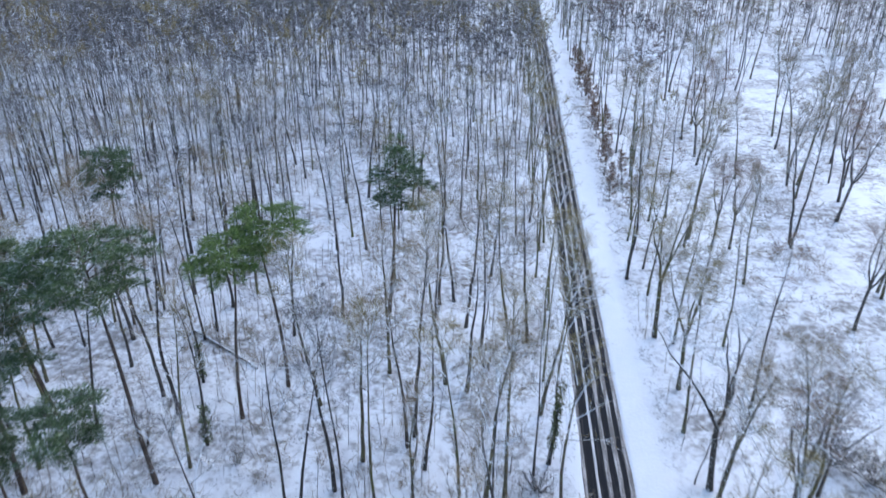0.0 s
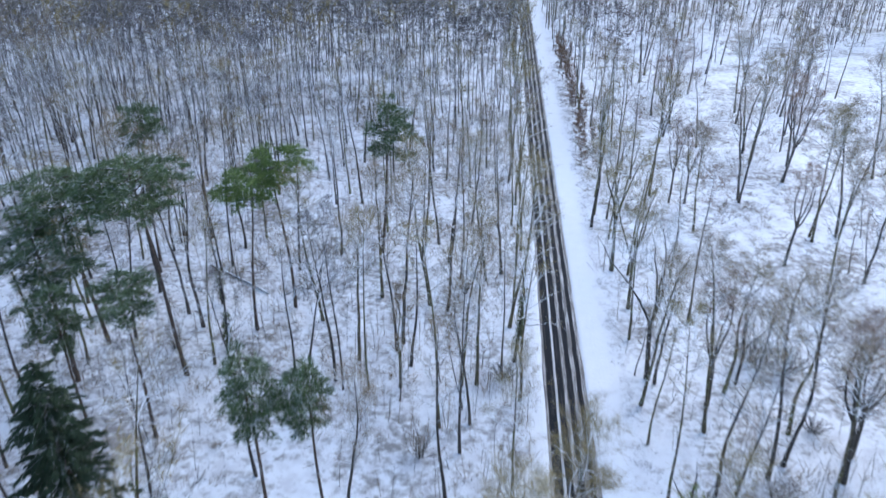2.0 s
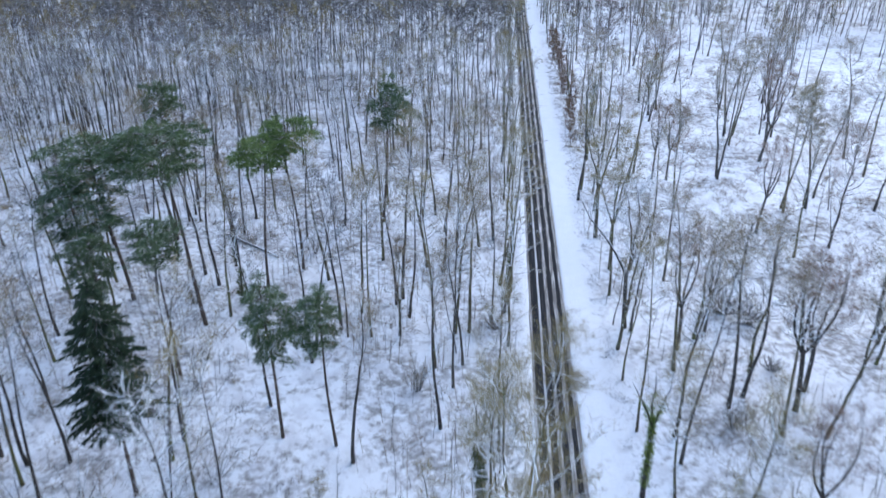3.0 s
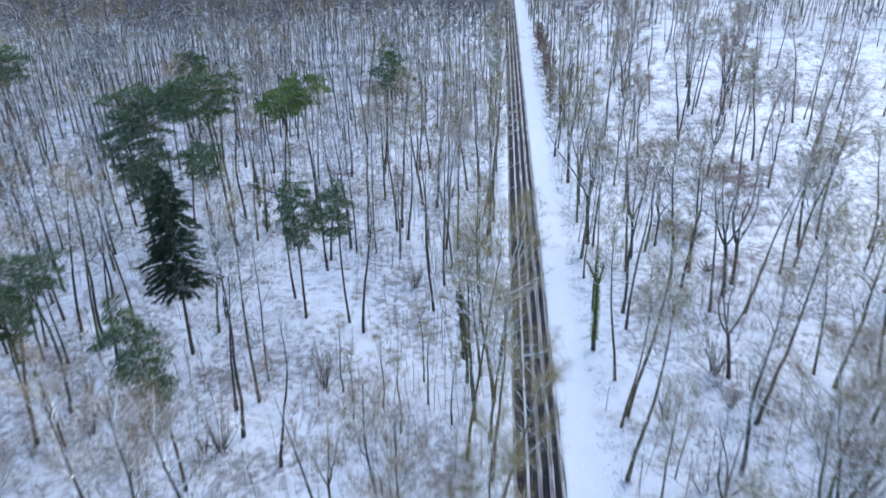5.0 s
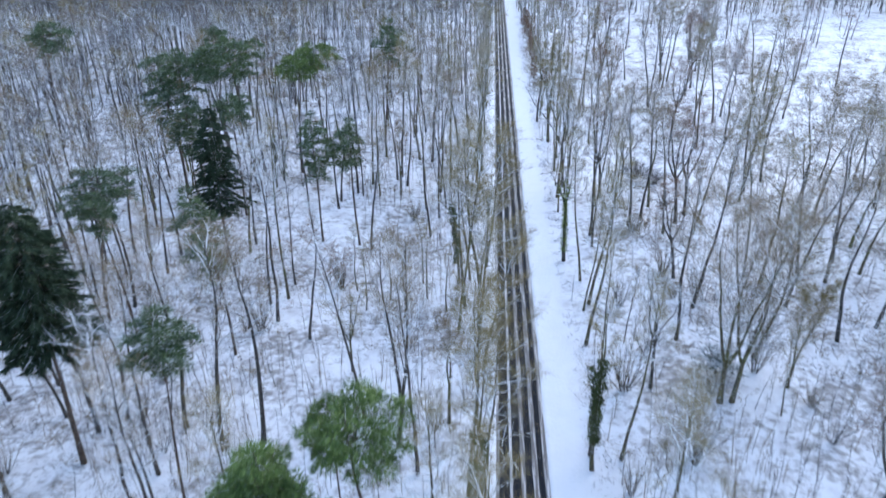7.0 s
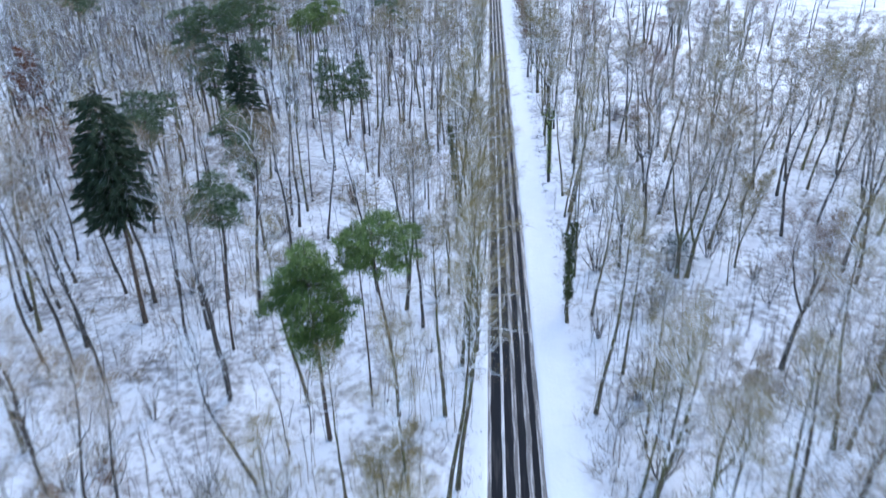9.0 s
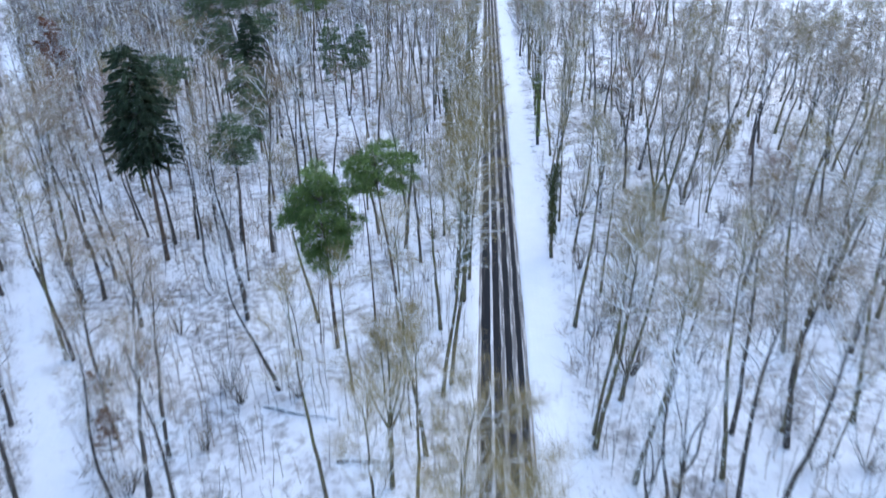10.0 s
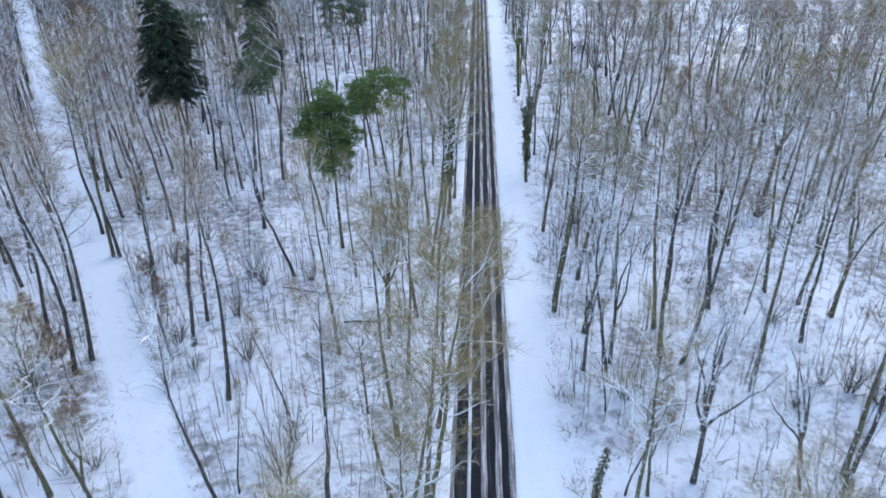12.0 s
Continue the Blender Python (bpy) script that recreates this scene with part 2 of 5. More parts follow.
# ---- how trees are grown ----
class Wood:
    """Vertices and faces of one part of a tree."""

    def __init__(self):
        self.v, self.f = [], []

    def tube(self, pts, radii, sides):
        first = len(self.v)
        for i, p in enumerate(pts):
            d = (pts[min(i + 1, len(pts) - 1)] - pts[max(i - 1, 0)]).normalized()
            a = d.cross(Vector((0.31, 0.95, 0.05)))
            a = a.normalized() if a.length > 0.05 else d.orthogonal().normalized()
            b = d.cross(a)
            for k in range(sides):
                t = 2 * math.pi * k / sides
                self.v.append(p + radii[i] * (math.cos(t) * a + math.sin(t) * b))
            if i:
                base = first + (i - 1) * sides
                self.f += [(base + k, base + (k + 1) % sides, base + sides + (k + 1) % sides, base + sides + k) for k in range(sides)]

    def blade(self, p, q, width, rng):
        d = q - p
        s = d.cross(Vector((rng.uniform(-1, 1), rng.uniform(-1, 1), rng.uniform(-1, 1))))
        s = s.normalized() * width if s.length > 1e-6 else Vector((width, 0, 0))
        n = len(self.v)
        self.v += [p - s, p + s, q]
        self.f.append((n, n + 1, n + 2))


def lay_snow(wood, pts, radii):
    """A low ridge of snow along the upper side of a bough, where it is not too steep."""
    for k in range(len(pts) - 1):
        a, b = pts[k], pts[k + 1]
        d = (b - a).normalized()
        if d.z > 0.88 or d.z < -0.88:
            continue
        flat = Vector((d.y, -d.x, 0)).normalized()
        n = len(wood.v)
        for p, r in ((a, radii[k]), (b, radii[k + 1])):
            base, wide = p + Vector((0, 0, 0.45 * r)), 0.8 * r + 0.016
            wood.v += [base - flat * wide, base + Vector((0, 0, 0.7 * r + 0.03)), base + flat * wide]
        wood.f += [(n, n + 1, n + 4, n + 3), (n + 1, n + 2, n + 5, n + 4)]


def bent(rng, p, d, length, steps, rise, wander):
    """A line that starts at p along d and turns up (rise) and about (wander) on its way."""
    pts, d = [p.copy()], d.normalized()
    for _ in range(steps):
        d = (d + Vector((rng.uniform(-1, 1), rng.uniform(-1, 1), rng.uniform(-1, 1))) * wander + Vector((0, 0, rise))).normalized()
        pts.append(pts[-1] + d * length / steps)
    return pts


def on_line(pts, u):
    k = min(int(u * (len(pts) - 1)), len(pts) - 2)
    w = u * (len(pts) - 1) - k
    return pts[k].lerp(pts[k + 1], w), (pts[k + 1] - pts[k]).normalized()


def bare_tree(seed, high, thick, crown_from, reach, limbs, subs, twigs, rise=0.12, fork=False, sides=7, twig_width=0.017, twig_len=1.5, steep=0.0, gnarl=0.0, spread=0.36, load=0.55):
    """A leafless tree: its trunk, its branches and its twigs."""
    rng = random.Random(seed)
    trunk, branch, twig, snow = Wood(), Wood(), Wood(), Wood()
    stems = []
    if fork:
        low = bent(rng, Vector((0, 0, -0.3)), Vector((0, 0, 1)), high * crown_from, 4, 0.0, 0.05)
        trunk.tube(low, [thick * w for w in (1.35, 1.0, 0.92, 0.88, 0.84)], sides)
        arms = rng.randint(2, 4)
        for k in range(arms):
            az = 2 * math.pi * (k + rng.uniform(-0.2, 0.2)) / arms
            d = Vector((math.cos(az) * spread, math.sin(az) * spread, 1.0))
            arm = bent(rng, low[-1] - Vector((0, 0, 0.3)), d, high * (1 - crown_from) * rng.uniform(0.85, 1.05), 7, 0.14, 0.15 + 0.4 * gnarl)
            trunk.tube(arm, [thick * 0.66 * (1 - 0.13 * i) for i in range(8)], max(4, sides - 2))
            stems.append((arm, thick * 0.6, 0.12))
            lay_snow(snow, arm, [thick * 0.5 * (1 - 0.13 * i) for i in range(8)])
    else:
        steps = 10 if sides > 5 else 6 if sides > 4 else 4
        line = bent(rng, Vector((0, 0, -0.3)), Vector((rng.uniform(-0.05, 0.05), rng.uniform(-0.05, 0.05), 1)), high, steps, 0.2, (0.095 if sides > 5 else 0.085) + 0.3 * gnarl)
        trunk.tube(line, [thick * (1.3 if i == 0 else 1.0 - 0.88 * (i / steps) ** 1.15) for i in range(steps + 1)], sides)
        stems.append((line, thick, crown_from))
    turn = rng.uniform(0, 6.28)
    for line, thick0, start in stems:
        n = max(3, round(limbs / len(stems)))
        for i in range(n):
            u = start + (0.98 - start) * ((i + rng.uniform(0.1, 0.9)) / n)
            p, along = on_line(line, u)
            turn += 2.4 + rng.uniform(-0.5, 0.5)
            flat = Vector((math.cos(turn), math.sin(turn), 0))
            w = (u - start) / (1 - start)
            d = flat * (1.0 - 0.3 * w) + Vector((0, 0, rng.uniform(0.15, 0.75) + 0.7 * w + steep))
            length = reach * high * (0.45 + 0.8 * math.sin(math.pi * (0.2 + 0.72 * w))) * rng.uniform(0.6, 1.2)
            r = thick0 * (0.32 - 0.16 * w) * rng.uniform(0.8, 1.2)
            limb = bent(rng, p, d, length, 5 if sides > 5 else 2, rise * (0.6 if sides > 5 else 1), (0.34 if sides > 5 else 0.26) + gnarl)
            m = len(limb) - 1
            if sides > 4:
                girth = [r * (1 - 0.85 * k / m) for k in range(m + 1)]
                branch.tube(limb, girth, 3)
                if rng.random() < load + 0.25:
                    lay_snow(snow, limb, girth)
            else:
                for k in range(m):
                    branch.blade(limb[k], limb[k + 1].lerp(limb[k + 1] * 2 - limb[k], 0.3), r * (1.1 - 0.4 * k), rng)
            for s in range(subs):
                us = 0.3 + 0.7 * (s + rng.random()) / subs
                ps, ds = on_line(limb, min(us, 0.99))
                out = Vector((rng.uniform(-1, 1), rng.uniform(-1, 1), rng.uniform(-0.3, 0.8)))
                ls = length * rng.uniform(0.35, 0.65) * (1.15 - 0.5 * us)
                sub = bent(rng, ps, ds + out * 0.95, ls, 2, rise, 0.3 + gnarl)
                wide = max(0.014 if sides > 5 else 0.02, r * 0.24)
                branch.blade(sub[0], sub[1].lerp(sub[2], 0.3), wide, rng)
                if sides > 4:
                    branch.blade(sub[1].lerp(sub[0], 0.3), sub[2], wide * 0.7, rng)
                if rng.random() < load * (1.0 if sides > 5 else 0.6 if sides > 4 else 0.0):
                    lift = Vector((0, 0, 0.03))
                    c0 = len(snow.v)
                    edge = Vector((ds.y, -ds.x, 0.0)).normalized() * max(0.022, wide * 0.9)
                    snow.v += [sub[0] + lift - edge, sub[0] + lift + edge, sub[1] + lift + edge * 0.8, sub[1] + lift - edge * 0.8, sub[2] + lift]
                    snow.f += [(c0, c0 + 1, c0 + 2, c0 + 3), (c0 + 3, c0 + 2, c0 + 4)]
                for _ in range(round(twigs * (0.45 if w < 0.3 else 1.25 if w > 0.5 else 1.0))):
                    pt, dt = on_line(sub, rng.uniform(0.2, 1.0))
                    way = dt * 0.25 + Vector((rng.uniform(-1, 1), rng.uniform(-1, 1), rng.uniform(-0.55, 0.7)))
                    twig.blade(pt, pt + way.normalized() * twig_len * rng.uniform(0.4, 1.2), twig_width * rng.uniform(0.6, 1.4), rng)
    return {"trunk": trunk, "branching": branch, "crown": twig, "snow_load": snow} if snow.v else {"trunk": trunk, "branching": branch, "crown": twig}


def tuft(wood, rng, c, size, count, width, droop=0.0):
    """A clump of needle sprays round c."""
    for _ in range(count):
        d = Vector((rng.gauss(0, 1), rng.gauss(0, 1), rng.gauss(0.15, 0.55))).normalized()
        p = c + Vector((d.x * size, d.y * size, d.z * size * 0.55)) * rng.random() ** 0.5
        way = (d + Vector((rng.uniform(-0.6, 0.6), rng.uniform(-0.6, 0.6), rng.uniform(0.0, 0.7) - droop))).normalized()
        wood.blade(p, p + way * size * rng.uniform(0.45, 0.85), width * rng.uniform(0.6, 1.3), rng)


def pine(seed, high, thick, crown_from, reach, limbs, blades, flat=0.7, droop=0.0, lop=0.25, ragged=0.4):
    """A Scots pine: a long bare trunk under boughs that end in flattened pads of needles.
    flat: how far up the crown its widest boughs sit; droop: how far the boughs hang."""
    rng = random.Random(seed)
    trunk, branch, needle = Wood(), Wood(), Wood()
    line = bent(rng, Vector((0, 0, -0.3)), Vector((rng.uniform(-0.04, 0.04), rng.uniform(-0.04, 0.04), 1)), high * 0.97, 9, 0.02, 0.05)
    trunk.tube(line, [thick * (1.25 if i == 0 else 1.0 - 0.8 * (i / 9) ** 1.3) for i in range(10)], 8)
    turn = rng.uniform(0, 6.28)
    for i in range(7):
        p, _ = on_line(line, crown_from * rng.uniform(0.6, 0.98))
        turn += 2.1
        stub = bent(rng, p, Vector((math.cos(turn), math.sin(turn), rng.uniform(-0.2, 0.3))), rng.uniform(1.0, 2.8), 2, -0.05, 0.2)
        branch.tube(stub, [0.05, 0.035, 0.015], 3)
    lean = rng.uniform(0, 6.28)
    for i in range(limbs):
        w = (i + rng.random()) / limbs
        turn += 2.4 + rng.uniform(-0.5, 0.5)
        side = Vector((math.cos(turn), math.sin(turn), 0))
        full = 1.0 - 0.75 * ((w - flat) / (1.0 - flat)) ** 2 if w > flat else 0.62 + 0.38 * (w / flat) ** 0.8
        rho = reach * full * rng.uniform(1.0 - 1.4 * ragged, 1.0 + 0.5 * ragged) * (1.0 + lop * math.cos(turn - lean))
        p, _ = on_line(line, crown_from + (0.97 - crown_from) * w)
        rise = (0.42 - 0.25 * w) * rho * (1.0 - 1.6 * droop)
        tip = p + side * rho + Vector((0, 0, rise - droop * rho + rng.uniform(-0.8, 0.6)))
        belly = Vector((rng.uniform(-0.3, 0.3), rng.uniform(-0.3, 0.3), 0.16 * rho))
        bough = [p, p.lerp(tip, 0.35) + belly * 0.8, p.lerp(tip, 0.7) + belly, tip]
        branch.tube(bough, [0.09, 0.065, 0.045, 0.02], 4)
        across = Vector((-side.y, side.x, 0))
        pads = max(3, round(rho * 2.0))
        for k in range(pads):
            v = (k + 0.6 * rng.random()) / (pads - 0.4)
            c, d = on_line(bough, min(0.99, 0.4 + 0.6 * v))
            c = c + across * rng.uniform(-0.3, 0.3) * rho * (0.9 - 0.5 * v) + Vector((0, 0, rng.uniform(-0.25, 0.5) - 0.5 * droop))
            size = rng.uniform(0.4, 0.85)
            for _ in range(blades):
                a, q = rng.uniform(0, 6.28), size * rng.random() ** 0.5
                o = c + Vector((math.cos(a) * q, math.sin(a) * q, rng.gauss(0, 0.3) * size))
                way = side * 0.6 + Vector((math.cos(a) + rng.uniform(-0.5, 0.5), math.sin(a) + rng.uniform(-0.5, 0.5), rng.uniform(0.0, 1.0) - 2.0 * droop))
                needle.blade(o, o + way.normalized() * rng.uniform(0.25, 0.7), rng.uniform(0.035, 0.07), rng)
    tuft(needle, rng, line[-1], 0.9, blades * 3, 0.05)
    return {"trunk": trunk, "branching": branch, "foliage": needle}


def spruce(seed, high, thick, bare, reach, whorls, blades, taper=0.5, ragged=0.2):
    """A spruce: whorls of drooping boughs from low down to a pointed top."""
    rng = random.Random(seed)
    trunk, branch, needle = Wood(), Wood(), Wood()
    line = bent(rng, Vector((0, 0, -0.3)), Vector((0, 0, 1)), high, 8, 0.02, 0.01)
    trunk.tube(line, [thick * (1.2 if i == 0 else 1.0 - 0.95 * i / 8) for i in range(9)], 8)
    for i in range(whorls):
        w = i / (whorls - 1)
        u = bare + (0.985 - bare) * w
        boughs = 9 if w < 0.75 else 6
        off = rng.uniform(0, 6.28)
        for k in range(boughs):
            az = off + 2 * math.pi * (k + rng.uniform(-0.35, 0.35)) / boughs
            length = (reach * (1.0 - w) ** taper * min(1.0, 0.7 + 2.0 * w) + 0.3) * rng.uniform(1.0 - 2 * ragged, 1.0 + ragged)
            p, _ = on_line(line, min(0.985, max(bare, u + rng.uniform(-0.03, 0.03))))
            limb = bent(rng, p, Vector((math.cos(az), math.sin(az), rng.uniform(0.0, 0.3))), length, 4, -0.13, 0.08)
            branch.tube(limb, [0.05, 0.04, 0.03, 0.02, 0.01], 3)
            for _ in range(round(blades * (0.4 + length / reach))):
                q, d = on_line(limb, rng.uniform(0.15, 1.0) ** 0.8)
                side = Vector((-d.y, d.x, 0)) * rng.uniform(-0.9, 0.9)
                way = d * 0.6 + side + Vector((0, 0, rng.uniform(-1.1, 0.1)))
                needle.blade(q, q + way.normalized() * rng.uniform(0.35, 0.95), rng.uniform(0.05, 0.1), rng)
    for _ in range(14):
        needle.blade(line[-1] - Vector((0, 0, 0.9)), line[-1] + Vector((rng.uniform(-0.3, 0.3), rng.uniform(-0.3, 0.3), rng.uniform(-0.4, 0.3))), 0.06, rng)
    return {"trunk": trunk, "branching": branch, "foliage": needle}


def with_ivy(parts, seed, low, high, around, count):
    """Wraps ivy leaves round the trunk between two heights."""
    rng = random.Random(seed)
    line = parts["trunk"].v
    ivy = Wood()
    zs = [v for v in line if low <= v.z <= high] or line
    for _ in range(count):
        z = rng.uniform(low, high)
        near = min(rng.sample(zs, min(14, len(zs))), key=lambda v: abs(v.z - z))
        c = Vector((near.x, near.y, z))
        az = rng.uniform(0, 6.28)
        p = c + Vector((math.cos(az), math.sin(az), 0)) * around * rng.uniform(0.2, 1.0)
        way = Vector((math.cos(az) + rng.uniform(-0.6, 0.6), math.sin(az) + rng.uniform(-0.6, 0.6), rng.uniform(-0.9, 0.3)))
        ivy.blade(p, p + way.normalized() * rng.uniform(0.14, 0.32), rng.uniform(0.05, 0.1), rng)
    parts["ivy"] = ivy
    return parts


def many_stems(seed, high, stems):
    """A shrub of thin stems that rise from one foot and fan out, with snow caught on them."""
    rng = random.Random(seed)
    trunk, branch, twig, snow = Wood(), Wood(), Wood(), Wood()
    for k in range(stems):
        az = 2.4 * k + rng.uniform(-0.4, 0.4)
        tilt = rng.uniform(0.12, 0.75)
        stem = bent(rng, Vector((0.25 * math.cos(az), 0.25 * math.sin(az), -0.1)), Vector((math.cos(az) * tilt, math.sin(az) * tilt, 1)), high * rng.uniform(0.55, 1.05), 4, 0.0, 0.2)
        girth = [0.05, 0.042, 0.032, 0.02, 0.008]
        (trunk if k < 3 else branch).tube(stem, girth, 3)
        if k % 2:
            lay_snow(snow, stem, girth)
        for n in range(30):
            p, d = on_line(stem, rng.uniform(0.25, 1.0))
            way = (d + Vector((rng.uniform(-0.9, 0.9), rng.uniform(-0.9, 0.9), rng.uniform(-0.3, 0.7)))).normalized()
            q = p + way * rng.uniform(0.4, 1.3)
            twig.blade(p, q, 0.014, rng)
            if n % 5 == 0:
                snow.blade(p + Vector((0, 0, 0.02)), q + Vector((0, 0, 0.02)), 0.024, rng)
    return {"trunk": trunk, "branching": branch, "crown": twig, "snow_load": snow}


def dome_bush(seed, high):
    """A low leafless bush, a dome of crowded fine twigs."""
    rng = random.Random(seed)
    trunk, branch, twig = Wood(), Wood(), Wood()
    for k in range(34):
        az, tilt = 2.4 * k, 0.1 + 1.3 * (k / 34) ** 0.8
        stem = bent(rng, Vector((0.15 * math.cos(az), 0.15 * math.sin(az), -0.1)), Vector((math.cos(az) * tilt, math.sin(az) * tilt, 1)), high * rng.uniform(0.75, 1.0), 3, 0.03, 0.15)
        (trunk if k < 4 else branch).tube(stem, [0.04, 0.03, 0.02, 0.008], 3)
        for _ in range(46):
            p, d = on_line(stem, rng.uniform(0.35, 1.0))
            way = (d * 0.7 + Vector((rng.uniform(-1, 1), rng.uniform(-1, 1), rng.uniform(-0.3, 0.8)))).normalized()
            twig.blade(p, p + way * rng.uniform(0.3, 0.8), 0.014, rng)
    return {"trunk": trunk, "branching": branch, "crown": twig}


def low_evergreen(seed, high):
    rng = random.Random(seed)
    trunk, branch, needle = Wood(), Wood(), Wood()
    trunk.tube(bent(rng, Vector((0, 0, -0.1)), Vector((0, 0, 1)), high * 0.8, 3, 0.02, 0.05), [0.1, 0.08, 0.05, 0.02], 5)
    for k in range(16):
        az = 2.4 * k
        u = (k + 0.5) / 16
        limb = bent(rng, Vector((0, 0, high * (0.1 + 0.75 * u))), Vector((math.cos(az), math.sin(az), 0.25)), high * 0.42 * (1.15 - 0.75 * u), 2, -0.03, 0.1)
        branch.tube(limb, [0.03, 0.02, 0.01], 3)
        for w in (0.5, 0.95):
            tuft(needle, rng, on_line(limb, w)[0], rng.uniform(0.5, 0.8), 40, 0.06)
    return {"trunk": trunk, "branching": branch, "foliage": needle}


# A kind: the name, label and category of the tree, the materials of its parts, its own height, and its parts.
KINDS = {}


def kind(key, name, label, category, high, mats, parts):
    meshes = {p: mesh_of(f"{name}_{p}", [tuple(v) for v in w.v], w.f, [mats[p]]) for p, w in parts.items()}
    for p in ("trunk", "branching"):
        for f in meshes[p].polygons:
            f.use_smooth = True
    KINDS[key] = dict(name=name, label=label, category=category, high=high, meshes=meshes, first=None, used=0)


def bare_mats(bark, twig):
    return {"trunk": bark, "branching": BARK_SNOWY if twig is TWIG_WHITE else BARK_LIMB_MOSS if bark is BARK_MOSS else BARK_LIMB, "crown": twig, "ivy": IVY_LEAF, "snow_load": SNOW_BOUGH}


TALL = dict(limbs=24, subs=7, twigs=18, rise=0.12, twig_width=0.0085, twig_len=1.4, steep=0.05, gnarl=0.06)
BROAD = dict(limbs=28, subs=8, twigs=22, rise=0.1, fork=True, twig_width=0.0095, twig_len=1.5)
for i, (bark, twig, words) in enumerate(((BARK_GREY, TWIG_BROWN, "grey-brown"), (BARK_GREY, TWIG_BROWN, "grey-brown"), (BARK_MOSS, TWIG_OLIVE, "mossy olive-brown"), (BARK_DARK, TWIG_BROWN, "dark"), (BARK_GREY, TWIG_WHITE, "snow-lined grey"), (BARK_MOSS, TWIG_BROWN, "mossy grey"))):
    snowy = dict(TALL, limbs=20, twigs=8, gnarl=0.24, steep=0.0, load=1.0) if twig is TWIG_WHITE else TALL
    kind(f"tall{i}", "bare_tree", f"tall slender leafless {words} forest tree standing in snow", "tree", 25.0, bare_mats(bark, twig), bare_tree(100 + i, 25.0, 0.245, 0.50 + 0.05 * (i % 3), 0.15, **snowy))
for i, (bark, twig, words) in enumerate(((BARK_MOSS, TWIG_BROWN, "grey-brown"), (BARK_MOSS, TWIG_OLIVE, "mossy olive-brown"), (BARK_GREY, TWIG_RED, "reddish-grey"))):
    kind(f"high{i}", "bare_tree", f"tall leafless {words} tree with a full twiggy crown", "tree", 26.0, bare_mats(bark, twig), bare_tree(150 + i, 26.0, 0.27, 0.40, 0.235, limbs=32, subs=8, twigs=24, rise=0.10, twig_width=0.0095, twig_len=1.4, steep=0.12, gnarl=0.12))
for i, (bark, twig, words) in enumerate(((BARK_DARK, TWIG_BROWN, "dark"), (BARK_GREY, TWIG_BROWN, "grey"), (BARK_MOSS, TWIG_OLIVE, "olive-brown"))):
    kind(f"pole{i}", "young_tree", f"thin leafless {words} young tree in the understorey", "tree", 14.0, bare_mats(bark, twig), bare_tree(200 + i, 14.0, 0.11, 0.4, 0.12, limbs=12, subs=5, twigs=16, rise=0.2, twig_width=0.009, twig_len=0.85, gnarl=0.08))
for i, (bark, twig, words) in enumerate(((BARK_MOSS, TWIG_BROWN, "grey-brown"), (BARK_MOSS, TWIG_OLIVE, "olive-brown"), (BARK_GREY, TWIG_WHITE, "snow-lined grey"), (BARK_GREY, TWIG_RED, "reddish-brown"))):
    kind(f"broad{i}", "spreading_tree", f"leafless {words} tree forking into a broad domed crown", "tree", 23.0, bare_mats(bark, twig), bare_tree(300 + i, 23.0, 0.30, 0.4, 0.15, **dict(BROAD, gnarl=0.22 if i == 2 else 0.1, twigs=10 if i == 2 else 22, load=1.0 if i == 2 else 0.6)))
kind("beech", "beech_tree", "young beech still holding its rust-brown leaves", "tree", 25.0, bare_mats(BARK_GREY, TWIG_RUST), bare_tree(350, 25.0, 0.22, 0.3, 0.13, limbs=34, subs=8, twigs=30, twig_width=0.06, twig_len=0.6))
PINE_MATS = {"trunk": BARK_PINE, "branching": BARK_PINE, "foliage": NEEDLE_PINE}
COOL_MATS = {**PINE_MATS, "foliage": NEEDLE_COOL}
DUSTED_MATS = {**PINE_MATS, "foliage": NEEDLE_DUSTED}
kind("umbrella0", "pine_tree", "tall Scots pine with a flat-topped green crown on a bare trunk", "tree", 29.0, PINE_MATS, pine(400, 29.0, 0.27, 0.77, 5.2, 28, 46, flat=0.6, droop=0.13))
kind("umbrella1", "pine_tree", "tall Scots pine with a ragged flat green crown", "tree", 29.0, COOL_MATS, pine(401, 29.0, 0.27, 0.73, 5.0, 30, 46, flat=0.65, lop=0.35, droop=0.1))
kind("sprawling", "pine_tree", "tall Scots pine with wide layered boughs dusted with snow", "tree", 31.0, DUSTED_MATS, pine(402, 31.0, 0.32, 0.72, 8.0, 40, 44, flat=0.7, lop=0.35, droop=0.14))
kind("weeping0", "pine_tree", "Scots pine with hanging snow-dusted green boughs", "tree", 26.0, DUSTED_MATS, pine(403, 26.0, 0.24, 0.52, 3.7, 44, 46, flat=0.5, droop=0.36))
kind("weeping1", "pine_tree", "Scots pine with a loose snow-dusted green crown", "tree", 25.0, {**PINE_MATS, "foliage": NEEDLE_DUSTED}, pine(404, 25.0, 0.22, 0.62, 3.5, 32, 46, flat=0.45, droop=0.18))
kind("massive", "pine_tree", "Scots pine with a deep dark green crown over a hidden trunk", "tree", 27.0, COOL_MATS, pine(405, 27.0, 0.27, 0.52, 5.2, 46, 46, flat=0.6, droop=0.15))
kind("domed", "pine_tree", "pine with a dense rounded deep green crown", "tree", 25.0, PINE_MATS, pine(410, 25.0, 0.27, 0.50, 4.6, 80, 48, flat=0.4, droop=0.2, lop=0.1, ragged=0.32))
